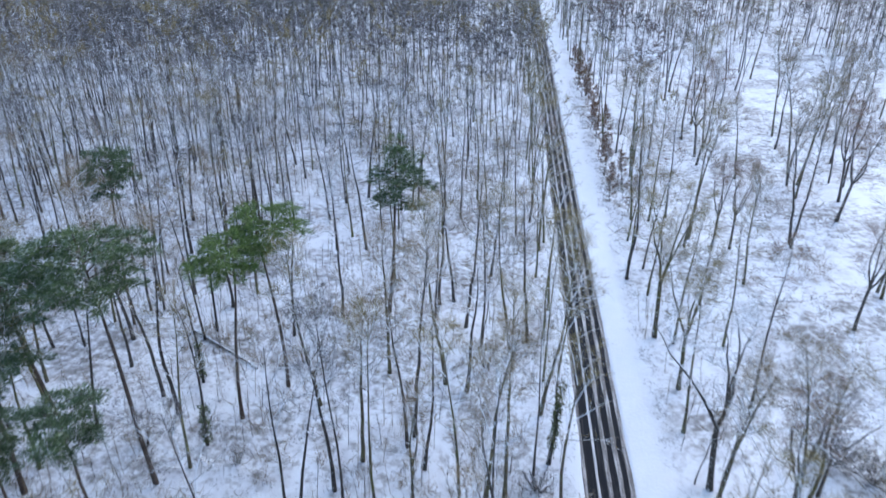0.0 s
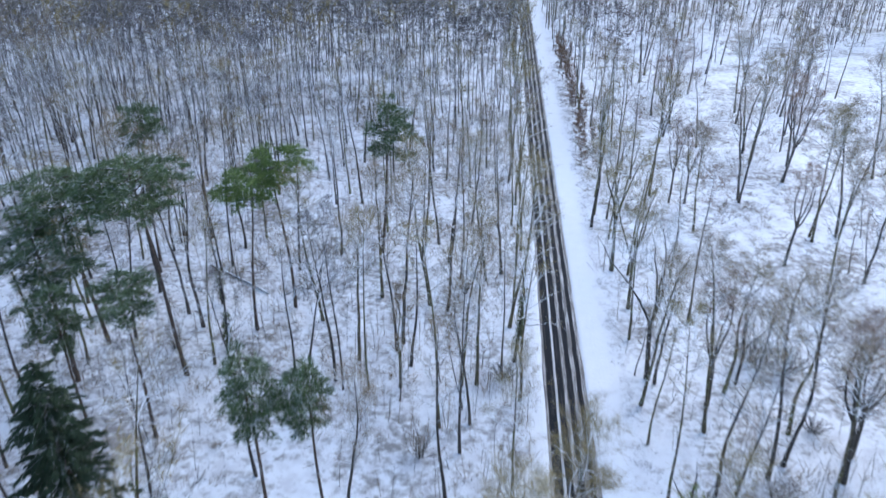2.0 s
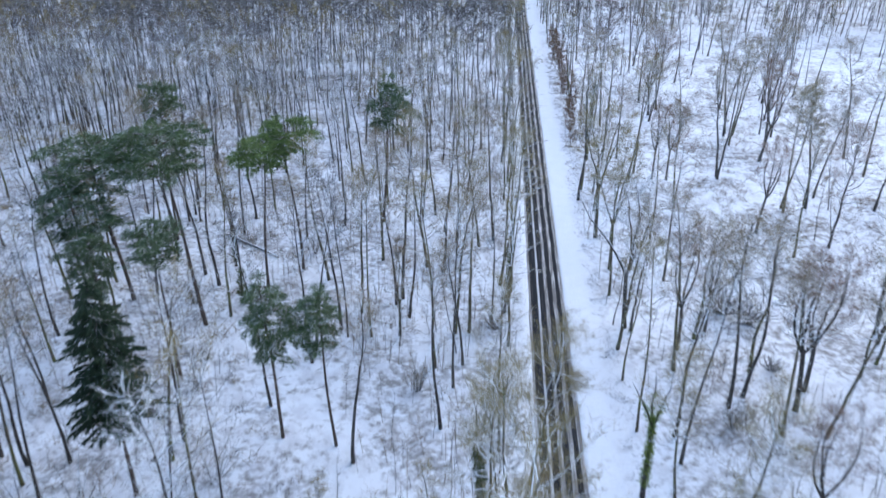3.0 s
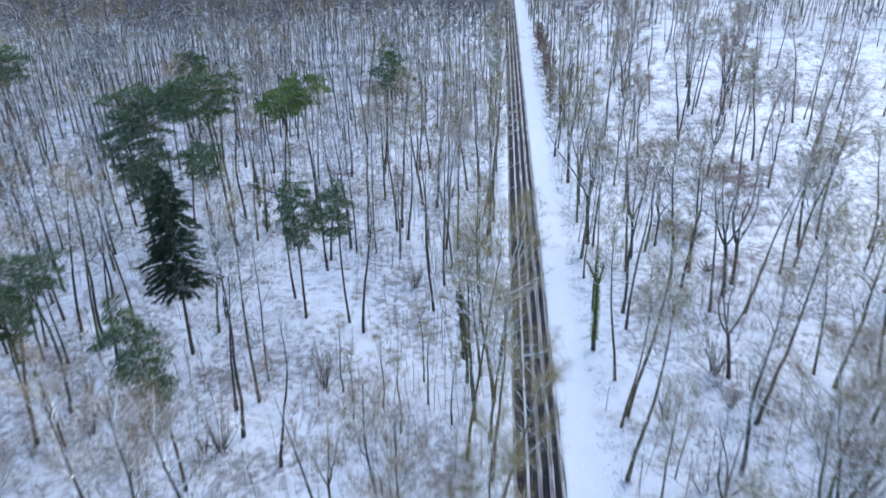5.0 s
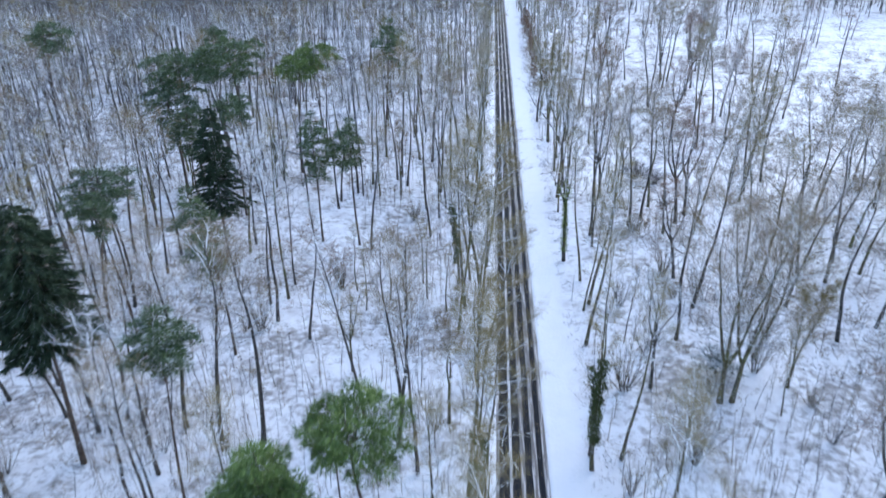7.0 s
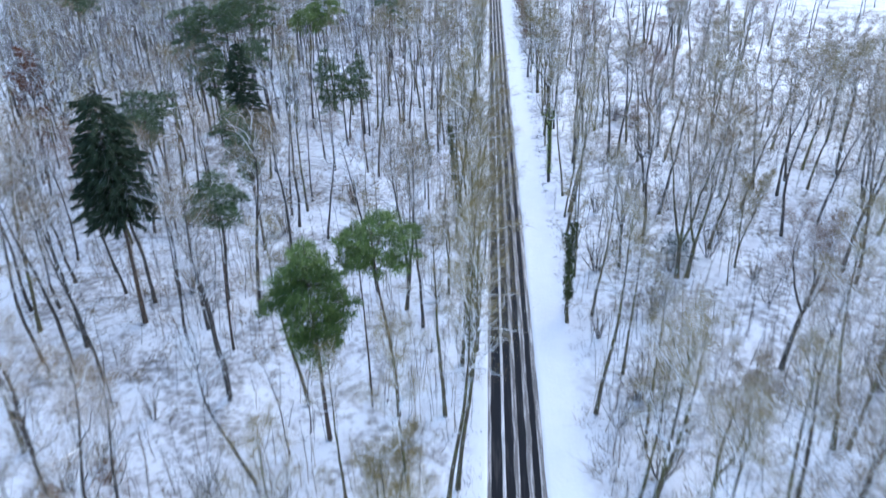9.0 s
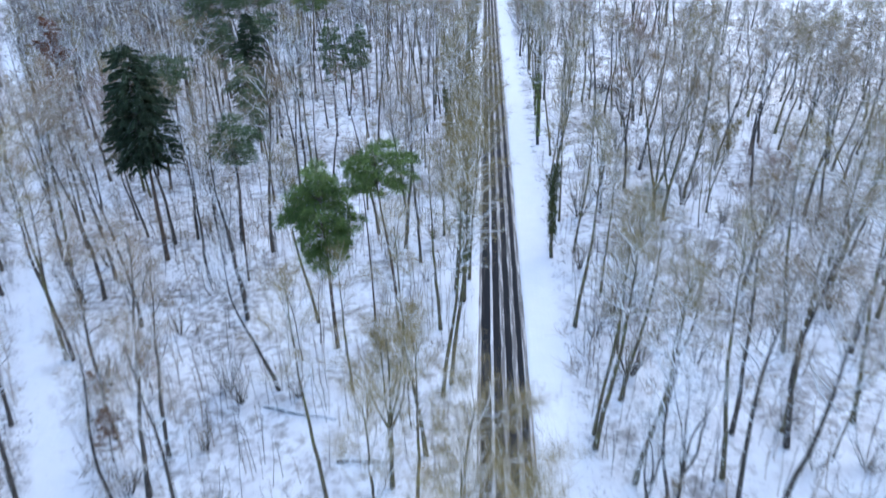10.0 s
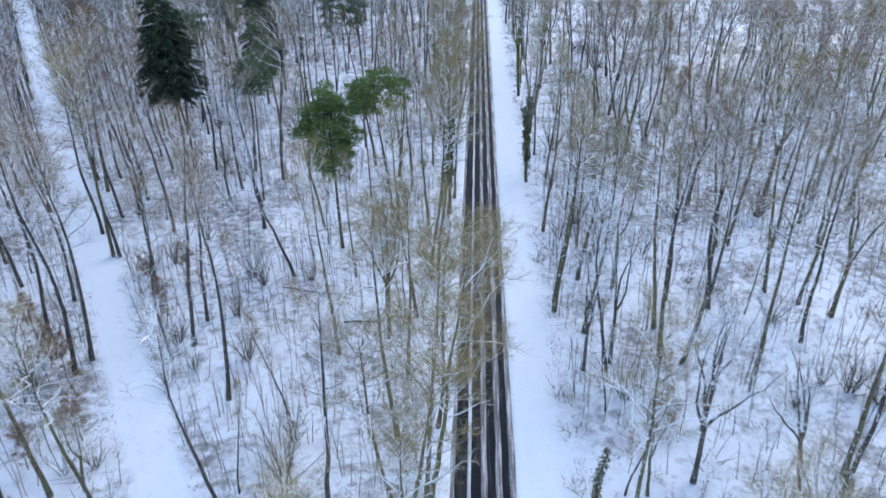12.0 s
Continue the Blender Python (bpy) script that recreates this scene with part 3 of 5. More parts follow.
kind("young_pine", "pine_tree", "slim pine with a small soft green crown", "tree", 26.0, DUSTED_MATS, pine(411, 26.0, 0.18, 0.74, 3.7, 40, 44, flat=0.35, droop=0.16, lop=0.15, ragged=0.36))
SPRUCE_MATS = {"trunk": BARK_PINE, "branching": BARK_PINE, "foliage": NEEDLE_SPRUCE}
kind("spruce0", "spruce_tree", "tall dense blackish-green spruce with a bare lower trunk", "tree", 34.0, SPRUCE_MATS, spruce(500, 34.0, 0.32, 0.49, 5.0, 46, 100, taper=0.42, ragged=0.12))
kind("spruce1", "spruce_tree", "dark green spruce with drooping lightly snowed boughs", "tree", 31.0, SPRUCE_MATS, spruce(501, 31.0, 0.28, 0.38, 5.4, 36, 95, taper=0.55, ragged=0.26))
kind("ivied", "ivy_tree", "leafless tree with an ivy-wrapped mossy trunk", "tree", 21.0, bare_mats(BARK_MOSS, TWIG_OLIVE), with_ivy(bare_tree(601, 21.0, 0.25, 0.45, 0.12, 16, 5, 13, twig_width=0.016, twig_len=1.2), 1, 4.0, 15.0, 0.6, 3000))
kind("ivylow", "ivy_tree", "dark leafless tree with ivy round its foot", "tree", 22.0, bare_mats(BARK_DARK, TWIG_BROWN), with_ivy(bare_tree(604, 22.0, 0.2, 0.5, 0.11, 16, 5, 12, twig_width=0.016, twig_len=1.2), 5, 0.8, 7.0, 0.5, 1000))
kind("oak", "spreading_tree", "large leafless grey-brown tree with a wide domed crown", "tree", 27.0, bare_mats(BARK_MOSS, TWIG_BROWN), bare_tree(680, 27.0, 0.34, 0.22, 0.215, limbs=42, subs=11, twigs=21, rise=0.12, fork=True, twig_width=0.011, twig_len=1.6))
kind("overhang", "roadside_tree", "tall leafless olive-brown tree with a wide twiggy crown", "tree", 25.0, bare_mats(BARK_MOSS, TWIG_OLIVE), bare_tree(670, 25.0, 0.25, 0.42, 0.21, load=0.1, limbs=34, subs=8, twigs=26, rise=0.12, twig_width=0.0095, twig_len=1.6))
kind("vase", "vase_tree", "many-armed leafless tree with a warm olive-brown crown", "tree", 18.0, bare_mats(BARK_MOSS, TWIG_OLIVE), bare_tree(684, 18.0, 0.24, 0.22, 0.16, limbs=36, subs=8, twigs=26, rise=0.2, fork=True, twig_width=0.011, twig_len=1.2, steep=0.4, spread=0.3))
kind("thicket", "thicket_tree", "small bushy reddish-brown tree of a roadside thicket", "tree", 9.0, bare_mats(BARK_GREY, TWIG_RED), bare_tree(660, 9.0, 0.09, 0.12, 0.2, limbs=24, subs=5, twigs=40, rise=0.12, twig_width=0.014, twig_len=0.8))
kind("shrub", "hazel_shrub", "many-stemmed leafless grey-brown shrub in snow", "shrub", 5.0, bare_mats(BARK_GREY, TWIG_BROWN), many_stems(665, 5.0, 16))
kind("white_shrub", "hazel_shrub", "many-stemmed leafless shrub lined with snow", "shrub", 6.0, bare_mats(BARK_GREY, TWIG_WHITE), many_stems(666, 6.0, 12))
kind("bush", "round_bush", "low rounded leafless grey-brown bush in snow", "shrub", 3.0, bare_mats(BARK_GREY, TWIG_GREY), dome_bush(668, 3.0))
kind("holly", "evergreen_shrub", "rounded evergreen shrub heavily loaded with snow", "shrub", 4.0, {"trunk": BARK_DARK, "branching": BARK_DARK, "foliage": NEEDLE_SNOWY}, low_evergreen(667, 4.0))
kind("stump", "ivy_stump", "broken dark tree stem wrapped in ivy", "tree", 12.0, bare_mats(BARK_DARK, TWIG_BROWN), with_ivy(bare_tree(602, 12.0, 0.24, 0.8, 0.1, 4, 2, 3), 2, 2.0, 11.8, 0.34, 900))
kind("ivyfork", "ivy_tree", "forked tree whose arms are wrapped in bright green ivy", "tree", 19.5, {**bare_mats(BARK_DARK, TWIG_OLIVE), "ivy": IVY_BRIGHT}, with_ivy(bare_tree(605, 19.5, 0.27, 0.62, 0.1, 9, 3, 6, fork=True), 6, 2.0, 15.5, 0.3, 2300))

TAKEN = []


def plant(key, x, y, high=None, turn=0.0, lean=0.0, toward=0.0, wide=1.0, label=""):
    """Stands a tree of a kind at a place, so high, turned, leaning by degrees toward a compass angle."""
    k = KINDS[key]
    s = (high or k["high"]) / k["high"]
    upright = 0.45 if k["name"] == "bare_tree" else 1.0
    m = Matrix.Translation((x, y, lie_of_land(x, y))) @ pose(0, 0, 0, 0, 0, toward) @ pose(0, 0, 0, 0, lean * upright, 0) @ pose(0, 0, 0, 0, 0, turn - toward)
    size = (s * wide, s * wide, s)
    if k["first"] is None:
        ob = new(k["name"])
        ob.empty_display_size = 0.5
        for p, me in k["meshes"].items():
            child = new(p, me)
            child.parent = ob
            if p != "trunk":
                tagged(child, kind="stuff")
        ob.matrix_basis = m @ Matrix.Diagonal((*size, 1))
        tagged(ob, k["label"], k["category"], "trees of the wood")
        k["first"] = ob
    else:
        own = k["first"].scale
        ob = copy_thing(k["first"], m @ Matrix.Diagonal((size[0] / own[0], size[1] / own[1], size[2] / own[2], 1)))
    if label:
        tagged(ob, label)
    k["used"] += 1
    TAKEN.append((x, y))
    return ob


# ---- the trees that stand out ----
# pines and spruces
plant("weeping1", -33.2, 104.4, 31.6, 189, 0.5, 0, 1.15)
plant("umbrella1", -75.5, 97.5, 31.5, 33, 0.5, 180, 0.8, label="dark green Scots pine standing above its neighbours")
plant("sprawling", -56.4, 63.2, 35.0, 120, 8.0, 172, 0.9)
plant("sprawling", -71.5, 69.5, 32.0, 310, 2.0, 180, 1.0)
plant("massive", -71.5, 60.0, 27.0, 20, 1.0, 180, 1.25)
plant("umbrella1", -55.2, 49.8, 27.0, 240, 3.0, 120, 0.95)
plant("massive", -66.0, 52.0, 23.0, 200, 1.0, 180, 0.85)
plant("umbrella0", -49.6, 76.0, 29.0, 327, 1.0, 90, 0.98)
plant("umbrella0", -45.2, 83.6, 30.3, 75, 0.8, 90, 0.95)
plant("weeping0", -36.6, 38.4, 27.8, 267, 1.0, 180, 0.84)
plant("weeping1", -29.2, 37.5, 26.8, 32, 0.5, 180, 0.84)
plant("umbrella1", -63.6, 6.2, 26.2, 15, 1.3, 0, 1.1)
plant("umbrella1", -58.6, 4.5, 24.5, 140, 1.3, 0, 0.85)
plant("weeping0", -41.3, -0.6, 28.2, 198, 0.4, 0, 0.8)
plant("umbrella1", -118.0, 92.0, 33.5, 295, 2.0, 180, 1.05)
plant("domed", -21.0, -46.6, 26.6, 49, 2.0, 0, 0.9)
plant("umbrella0", -13.6, -42.3, 27.2, 132, 0.6, 180, 0.92, label="Scots pine with a flat-topped bright green crown")
plant("umbrella0", -17.0, -40.6, 25.0, 20, 0.6, 180, 0.6, label="Scots pine with a small pale green crown")
plant("young_pine", -37.6, -29.6, 26.0, 70)
plant("spruce0", -52.5, -23.5, 34.3, 299, 0.1, 0, 1.12)
plant("spruce1", -51.2, 26.8, 30.3, 40)
# ivy
plant("stump", -7.4, 70.8, 14.3, 14, 2.2, 0, 1.05)
plant("ivyfork", 9.3, 31.3, 19.5, 83, 2.7, 180, 1.05)
plant("ivylow", -52.6, 70.5, 22.0, 292, 1.3, 0, 1.11)
plant("ivied", -5.3, -35.1, 24.0, 108, 1.5, 0, 1.06)
plant("ivied", -9.4, 22.2, 21.0, 63, 2.4, 180, 0.96)
plant("stump", 8.2, -19.4, 13.2, 247, 0.1, 180, 1.09)
plant("ivied", 17.3, 172.5, 19.0, 210, 2.2, 180, 1.08)
plant("ivied", 8.1, -21.7, 22.0, 212, 1.8, 180, 0.96)
# right, open side
plant("tall0", 35.4, 200.4, 28.5, 193, 10.6, 180, 1.07)
plant("tall2", 40.9, 214.1, 27.2, 142, 3.2, 0, 1.09)
plant("tall0", 37.6, 238.5, 30.2, 39, 2.2, 0, 0.97)
plant("tall0", 41.0, 248.9, 28.2, 208, 4.3, 0, 1.11)
plant("tall5", 39.6, 193.0, 26.9, 173, 0.7, 180, 1.05)
plant("tall5", 42.9, 172.9, 21.0, 193, 5.7, 180, 1.11)
plant("tall3", 64.4, 254.5, 29.7, 304, 6.7, 0, 0.98)
plant("tall2", 74.0, 270.5, 26.2, 259, 3.2, 0, 1.11)
plant("tall5", 61.7, 205.2, 28.6, 154, 4.7, 0, 1.06)
plant("tall3", 59.2, 194.7, 28.1, 5, 4.2, 0, 1.02)
plant("tall3", 51.4, 224.5, 27.2, 301, 0.5, 180, 0.98)
plant("tall2", 53.5, 161.1, 26.0, 238, 6.1, 180, 1.04)
plant("tall5", 55.4, 172.2, 29.9, 142, 3.9, 180, 1.03)
plant("tall2", 82.7, 224.5, 25.9, 346, 3.2, 0, 0.91)
plant("tall0", 74.9, 203.1, 26.9, 303, 3.2, 0, 1.0)
plant("tall0", 77.2, 200.9, 26.6, 189, 2.9, 0, 0.94)
plant("tall0", 70.2, 185.1, 27.1, 13, 6.1, 0, 0.98)
plant("tall0", 67.0, 168.6, 29.1, 113, 3.6, 0, 0.97)
plant("tall2", 99.3, 224.3, 26.8, 222, 6.3, 180, 0.94)
plant("tall2", 53.4, 118.2, 26.2, 170, 5.4, 180, 1.03)
plant("tall2", 24.2, 137.4, 27.7, 86, 8.5, 0, 1.09)
plant("broad1", 11.1, 100.9, 27.0, 111, 1.7, 180, 1.06)
plant("broad1", 12.3, 87.4, 24.0, 61, 1.0, 180, 0.96)
plant("broad2", 12.3, 68.1, 26.0, 161, 2.4, 180, 1.11)
plant("tall0", 13.2, 67.0, 21.0, 174, 0.6, 180, 1.09)
plant("pole0", 10.6, 68.8, 13.6, 66, 5.1, 180, 0.98)
plant("tall3", 9.2, 119.8, 28.1, 237, 0.6, 180, 1.09)
plant("tall5", 20.4, 176.6, 27.6, 209, 2.0, 180, 0.99)
plant("tall0", 15.8, 188.6, 26.5, 318, 2.9, 180, 0.9)
plant("tall0", 44.1, 136.6, 28.3, 113, 8.9, 180, 1.12)
plant("broad2", 25.2, 68.1, 17.0, 339, 1.0, 180, 1.0)
# left
plant("tall3", -58.8, 76.1, 30.1, 116, 1.0, 0, 1.02)
plant("tall0", -62.7, 79.8, 30.1, 125, 1.9, 0, 0.93)
plant("tall0", -73.6, 93.2, 29.8, 101, 3.3, 180, 1.05)
plant("tall3", -60.6, 103.8, 26.0, 61, 2.1, 180, 1.01)
plant("tall5", -31.5, 69.7, 27.1, 268, 0.4, 0, 1.05)
plant("tall2", -39.5, 79.9, 26.0, 58, 1.2, 0, 1.1)
plant("tall5", -30.7, 88.0, 26.9, 244, 1.8, 0, 1.09)
plant("tall4", -40.9, 101.9, 26.7, 61, 2.2, 180, 0.93)
plant("tall1", -25.2, 74.7, 29.3, 65, 0.5, 0, 1.1)
plant("tall2", -21.9, 86.0, 28.6, 25, 0.2, 180, 1.09)
plant("tall3", -24.8, 107.9, 27.0, 216, 1.9, 0, 1.02)
plant("tall1", -19.8, 101.2, 27.2, 28, 1.3, 0, 1.08)
plant("tall1", -16.1, 118.6, 26.3, 16, 1.4, 0, 0.92)
plant("pole0", -16.8, 98.2, 13.0, 80, 4.9, 180, 1.01)
plant("tall2", -13.0, 64.8, 27.3, 300, 0.4, 180, 1.04)
plant("tall1", -9.7, 98.0, 26.9, 219, 0.2, 180, 1.12)
plant("tall2", -8.2, 80.2, 28.2, 194, 0.1, 0, 1.06)
plant("tall5", -15.3, 64.6, 26.6, 309, 6.1, 180, 0.98)
plant("broad0", -24.2, 63.6, 17.0, 22, 0.6, 0, 0.98)
plant("pole1", -18.4, 65.2, 12.1, 359, 0.1, 0, 1.04)
plant("pole1", -10.3, 37.3, 13.0, 214, 0.0, 0, 1.11)
plant("tall3", -62.5, 12.4, 26.9, 355, 1.5, 0, 1.02)
plant("pole0", -45.6, -14.0, 13.6, 66, 5.5, 0, 0.95)
plant("tall0", -53.2, -18.3, 27.4, 134, 5.8, 0, 1.1)
plant("tall1", -31.9, -18.9, 28.9, 339, 3.8, 180, 1.11)
plant("tall3", -42.5, -16.8, 28.8, 288, 2.7, 0, 1.06)
plant("tall0", -36.3, -20.5, 29.4, 242, 0.7, 180, 1.06)
plant("tall4", -37.6, 9.0, 29.2, 47, 4.3, 180, 0.91)
plant("tall1", -15.1, -18.4, 28.7, 12, 1.7, 0, 0.98)
plant("pole0", -15.8, -4.4, 12.0, 246, 0.6, 180, 0.93)
plant("broad0", -9.1, -14.0, 16.0, 45, 0.3, 0, 1.03)
plant("tall2", -5.5, 18.2, 28.1, 54, 1.2, 180, 1.06)
plant("broad2", 17.8, -5.9, 19.0, 283, 2.1, 180, 0.92)
plant("tall3", 23.8, 5.8, 27.2, 39, 0.3, 0, 1.02)
plant("tall1", 28.5, 15.4, 28.7, 358, 5.8, 0, 1.0)
plant("oak", 26.3, -8.6, 29.0, 203, 1.8, 180, 0.98)
plant("oak", 27.9, -8.5, 27.0, 42, 5.3, 0, 0.99)
plant("tall3", 47.8, 7.1, 26.8, 82, 5.2, 180, 1.1)
plant("pole2", 33.3, -11.2, 13.1, 264, 3.0, 180, 1.03)
plant("tall2", 53.2, 116.0, 26.5, 76, 1.4, 180, 0.99)
plant("tall1", 43.8, 134.9, 28.0, 357, 4.3, 180, 1.01)
plant("tall0", 58.9, 118.7, 28.4, 69, 4.1, 180, 1.09)
plant("pole0", 63.9, 118.9, 15.0, 263, 0.5, 0, 0.93)
plant("tall5", 80.2, 151.8, 29.6, 151, 2.3, 180, 1.02)
plant("tall2", 79.7, 139.0, 29.6, 299, 5.0, 0, 1.03)
plant("tall0", 73.9, 119.2, 29.7, 137, 8.2, 0, 0.97)
plant("tall3", 54.2, 169.2, 26.7, 122, 4.1, 0, 1.03)
plant("broad3", 33.3, 49.3, 25.0, 73, 0.9, 180, 1.07)
plant("tall3", 26.7, 51.5, 27.9, 239, 1.9, 0, 1.03)
plant("tall0", 24.0, 48.9, 28.3, 37, 1.4, 0, 1.01)
plant("tall3", 57.9, 73.4, 29.7, 117, 0.4, 180, 0.91)
plant("tall1", 53.1, 69.9, 29.0, 111, 2.9, 180, 1.05)
plant("broad3", 19.7, 62.7, 21.1, 132, 0.1, 0, 1.1)
plant("tall3", 15.3, 42.2, 29.0, 47, 5.4, 0, 0.92)
plant("tall5", 35.3, 43.7, 25.9, 345, 6.2, 0, 1.0)
plant("tall5", 29.7, 43.9, 25.9, 194, 2.3, 180, 0.97)
plant("tall5", 10.4, 61.9, 26.7, 250, 2.5, 0, 1.03)
# late
plant("tall3", -63.9, -59.2, 28.2, 140, 0.7, 180, 0.93)
plant("tall3", -52.5, -72.3, 27.7, 270, 3.9, 0, 1.0)
plant("tall3", -46.7, -78.3, 28.1, 347, 4.7, 0, 1.05)
plant("tall1", -46.1, -75.6, 27.1, 334, 4.4, 0, 1.05)
plant("broad0", -37.3, -95.4, 11.0, 173, 8.8, 0, 1.07)
plant("tall5", -40.2, -96.1, 28.2, 252, 0.3, 0, 0.92)
plant("tall3", -36.4, -75.4, 22.0, 150, 1.0, 180, 0.91)
plant("tall0", -34.8, -72.6, 28.3, 330, 7.8, 0, 0.94)
plant("tall1", -27.6, -82.3, 26.4, 335, 2.0, 0, 0.98)
plant("pole0", -22.6, -95.3, 12.2, 169, 2.1, 180, 1.02)
plant("tall2", -54.9, -50.2, 28.7, 153, 1.5, 0, 0.99)
plant("tall3", -60.0, -42.8, 27.8, 90, 2.6, 180, 0.97)
plant("pole0", -51.6, -37.6, 12.0, 92, 1.3, 180, 0.92)
plant("tall0", -58.0, -29.8, 28.3, 51, 1.9, 180, 0.99)
plant("tall3", -57.1, -35.5, 27.5, 21, 4.7, 180, 1.09)
plant("tall3", -71.0, -21.0, 27.0, 263, 9.1, 180, 1.05)
plant("tall5", -66.8, -26.2, 30.0, 35, 5.1, 180, 1.0)
plant("tall3", -59.5, -36.6, 29.6, 138, 4.9, 180, 0.92)
plant("tall4", -35.0, -39.4, 21.0, 57, 15.0, 180, 1.25)
plant("tall2", -24.8, -40.5, 24.0, 65, 1.6, 180, 1.0)
plant("broad1", -11.3, -70.4, 19.0, 203, 0.6, 0, 0.93)
plant("tall2", -6.2, -53.8, 29.3, 227, 1.9, 180, 0.91)
plant("tall2", -5.2, -95.2, 25.0, 298, 7.8, 0, 0.97)
plant("tall2", 9.2, -64.4, 28.0, 153, 0.7, 0, 1.02)
plant("broad2", 14.5, -75.5, 18.0, 97, 0.2, 0, 0.91)
plant("tall2", 20.9, -68.6, 25.8, 338, 1.6, 0, 1.07)
plant("tall1", 20.1, -75.3, 26.5, 101, 0.6, 0, 1.04)
plant("tall1", 22.5, -75.8, 26.7, 330, 5.7, 0, 1.08)
plant("tall3", 28.6, -64.1, 28.3, 78, 5.5, 180, 1.11)
plant("broad2", 19.4, -93.1, 18.0, 319, 1.7, 180, 1.07)
plant("tall5", 28.6, -80.6, 27.4, 39, 2.5, 0, 0.95)
plant("tall3", 37.5, -71.2, 25.8, 168, 4.3, 180, 0.97)
plant("tall2", 37.1, -59.9, 28.9, 307, 4.1, 180, 0.92)
plant("pole2", 32.8, -65.3, 12.1, 105, 4.5, 0, 1.12)
plant("pole0", 12.8, -83.6, 12.9, 248, 2.6, 0, 1.07)
plant("pole0", 12.9, -94.7, 13.6, 102, 0.4, 0, 0.99)
plant("broad0", 14.9, -94.7, 12.0, 242, 2.8, 180, 0.99)
plant("broad2", 28.7, -94.3, 17.0, 216, 10.2, 180, 1.02)
plant("tall3", 32.5, -94.2, 28.0, 234, 0.2, 0, 0.91)
plant("tall5", 33.4, -92.1, 27.7, 19, 1.0, 180, 1.0)
plant("tall2", 34.6, -46.6, 27.4, 1, 1.6, 180, 0.99)
plant("tall2", 36.2, -46.5, 29.3, 235, 1.9, 0, 0.93)
plant("tall0", 42.8, -46.5, 26.5, 299, 1.3, 0, 0.9)
plant("tall5", 49.4, -46.4, 26.5, 56, 1.7, 0, 0.91)
plant("tall0", 53.0, -9.8, 27.7, 11, 1.8, 180, 0.94)
plant("tall3", -48.5, -42.6, 27.2, 26, 5.6, 180, 0.91)
plant("tall3", -53.8, -50.5, 25.9, 112, 0.5, 180, 1.01)
plant("tall4", -26.4, -55.6, 19.5, 170, 13.0, 180, 1.25)
plant("tall0", -34.7, -40.2, 27.3, 26, 4.7, 180, 0.93)
plant("tall2", 9.3, -62.3, 23.0, 238, 0.5, 0, 0.96)
plant("tall2", 9.6, -41.3, 26.9, 172, 2.5, 180, 0.96)
plant("tall5", 29.1, -61.6, 27.2, 222, 4.4, 180, 0.91)
plant("tall0", 23.7, -62.1, 28.5, 348, 0.2, 0, 0.92)
# between the paths and by the verges
plant("broad2", 11.4, -76.6, 15.0, 249, 1.7, 0)
plant("tall4", 13.6, -78.8, 22.8, 147, 1.8, 180)
plant("high0", 40.4, -62.6, 24.1, 119, 0.2, 0)
plant("broad2", 22.0, -86.3, 15.7, 26, 0.6, 0)
plant("pole1", -23.5, -45.5, 12.4, 110, 1.1, 0)
plant("pole1", -25.0, -49.1, 13.2, 318, 0.5, 180)
plant("tall2", -17.6, -55.6, 17.0, 335, 1.6, 0)
plant("pole2", -10.2, -61.9, 12.4, 206, 0.0, 180)
plant("tall2", 12.0, 15.9, 27.4, 192, 1.6, 0)
plant("pole1", 15.9, 4.8, 12.6, 184, 0.8, 180)
plant("tall3", -67.1, 30.4, 26.4, 235, 0.5, 180)
plant("tall4", -31.3, 4.1, 22.0, 336, 1.3, 0)
plant("broad1", -23.4, -3.6, 13.5, 183, 0.7, 180)
plant("tall0", -15.3, -12.9, 25.6, 48, 0.1, 0)
plant("tall0", -26.4, 34.5, 25.2, 242, 0.9, 0)
plant("tall5", 18.1, 57.0, 27.4, 91, 1.3, 180)
plant("tall0", 62.7, 124.6, 25.4, 216, 0.6, 0)
plant("pole0", 55.4, 103.4, 13.2, 208, 0.1, 0)
plant("pole0", 58.6, 103.7, 12.8, 275, 0.4, 0)
plant("tall0", -70.5, 86.1, 25.1, 35, 0.3, 0)
plant("ivylow", -58.1, 83.4, 22.4, 2, 0.2, 0)
plant("pole0", -23.9, 60.7, 13.2, 32, 1.9, 0)
plant("pole0", -14.8, 59.4, 13.0, 309, 1.0, 0)
plant("tall0", -13.6, 56.3, 22.2, 76, 1.8, 180)
plant("tall2", -12.5, 95.2, 27.2, 60, 1.8, 180)
# the thicket by the open side
plant("thicket", 13.7, 150.0, 7.9, 0)
plant("thicket", 10.2, 155.5, 8.3, 77)
plant("thicket", 14.3, 166.9, 7.8, 154)
plant("thicket", 10.7, 171.7, 7.9, 231)
plant("thicket", 10.7, 180.5, 7.0, 308)
plant("thicket", 12.6, 182.5, 6.4, 25)
plant("thicket", 13.5, 194.8, 9.9, 102)
plant("thicket", 11.1, 196.3, 7.4, 179)
plant("thicket", 10.6, 206.5, 8.1, 256)
plant("thicket", 11.8, 211.3, 6.7, 333)
plant("thicket", 12.4, 218.8, 8.7, 50)
plant("thicket", 11.8, 227.0, 9.6, 127)
plant("thicket", 11.9, 236.6, 6.7, 204)
plant("thicket", 10.8, 240.7, 9.8, 281)
plant("thicket", 10.0, 247.9, 9.7, 358)
plant("thicket", 14.3, 254.5, 8.8, 75)
plant("thicket", 11.3, 259.4, 7.5, 152)
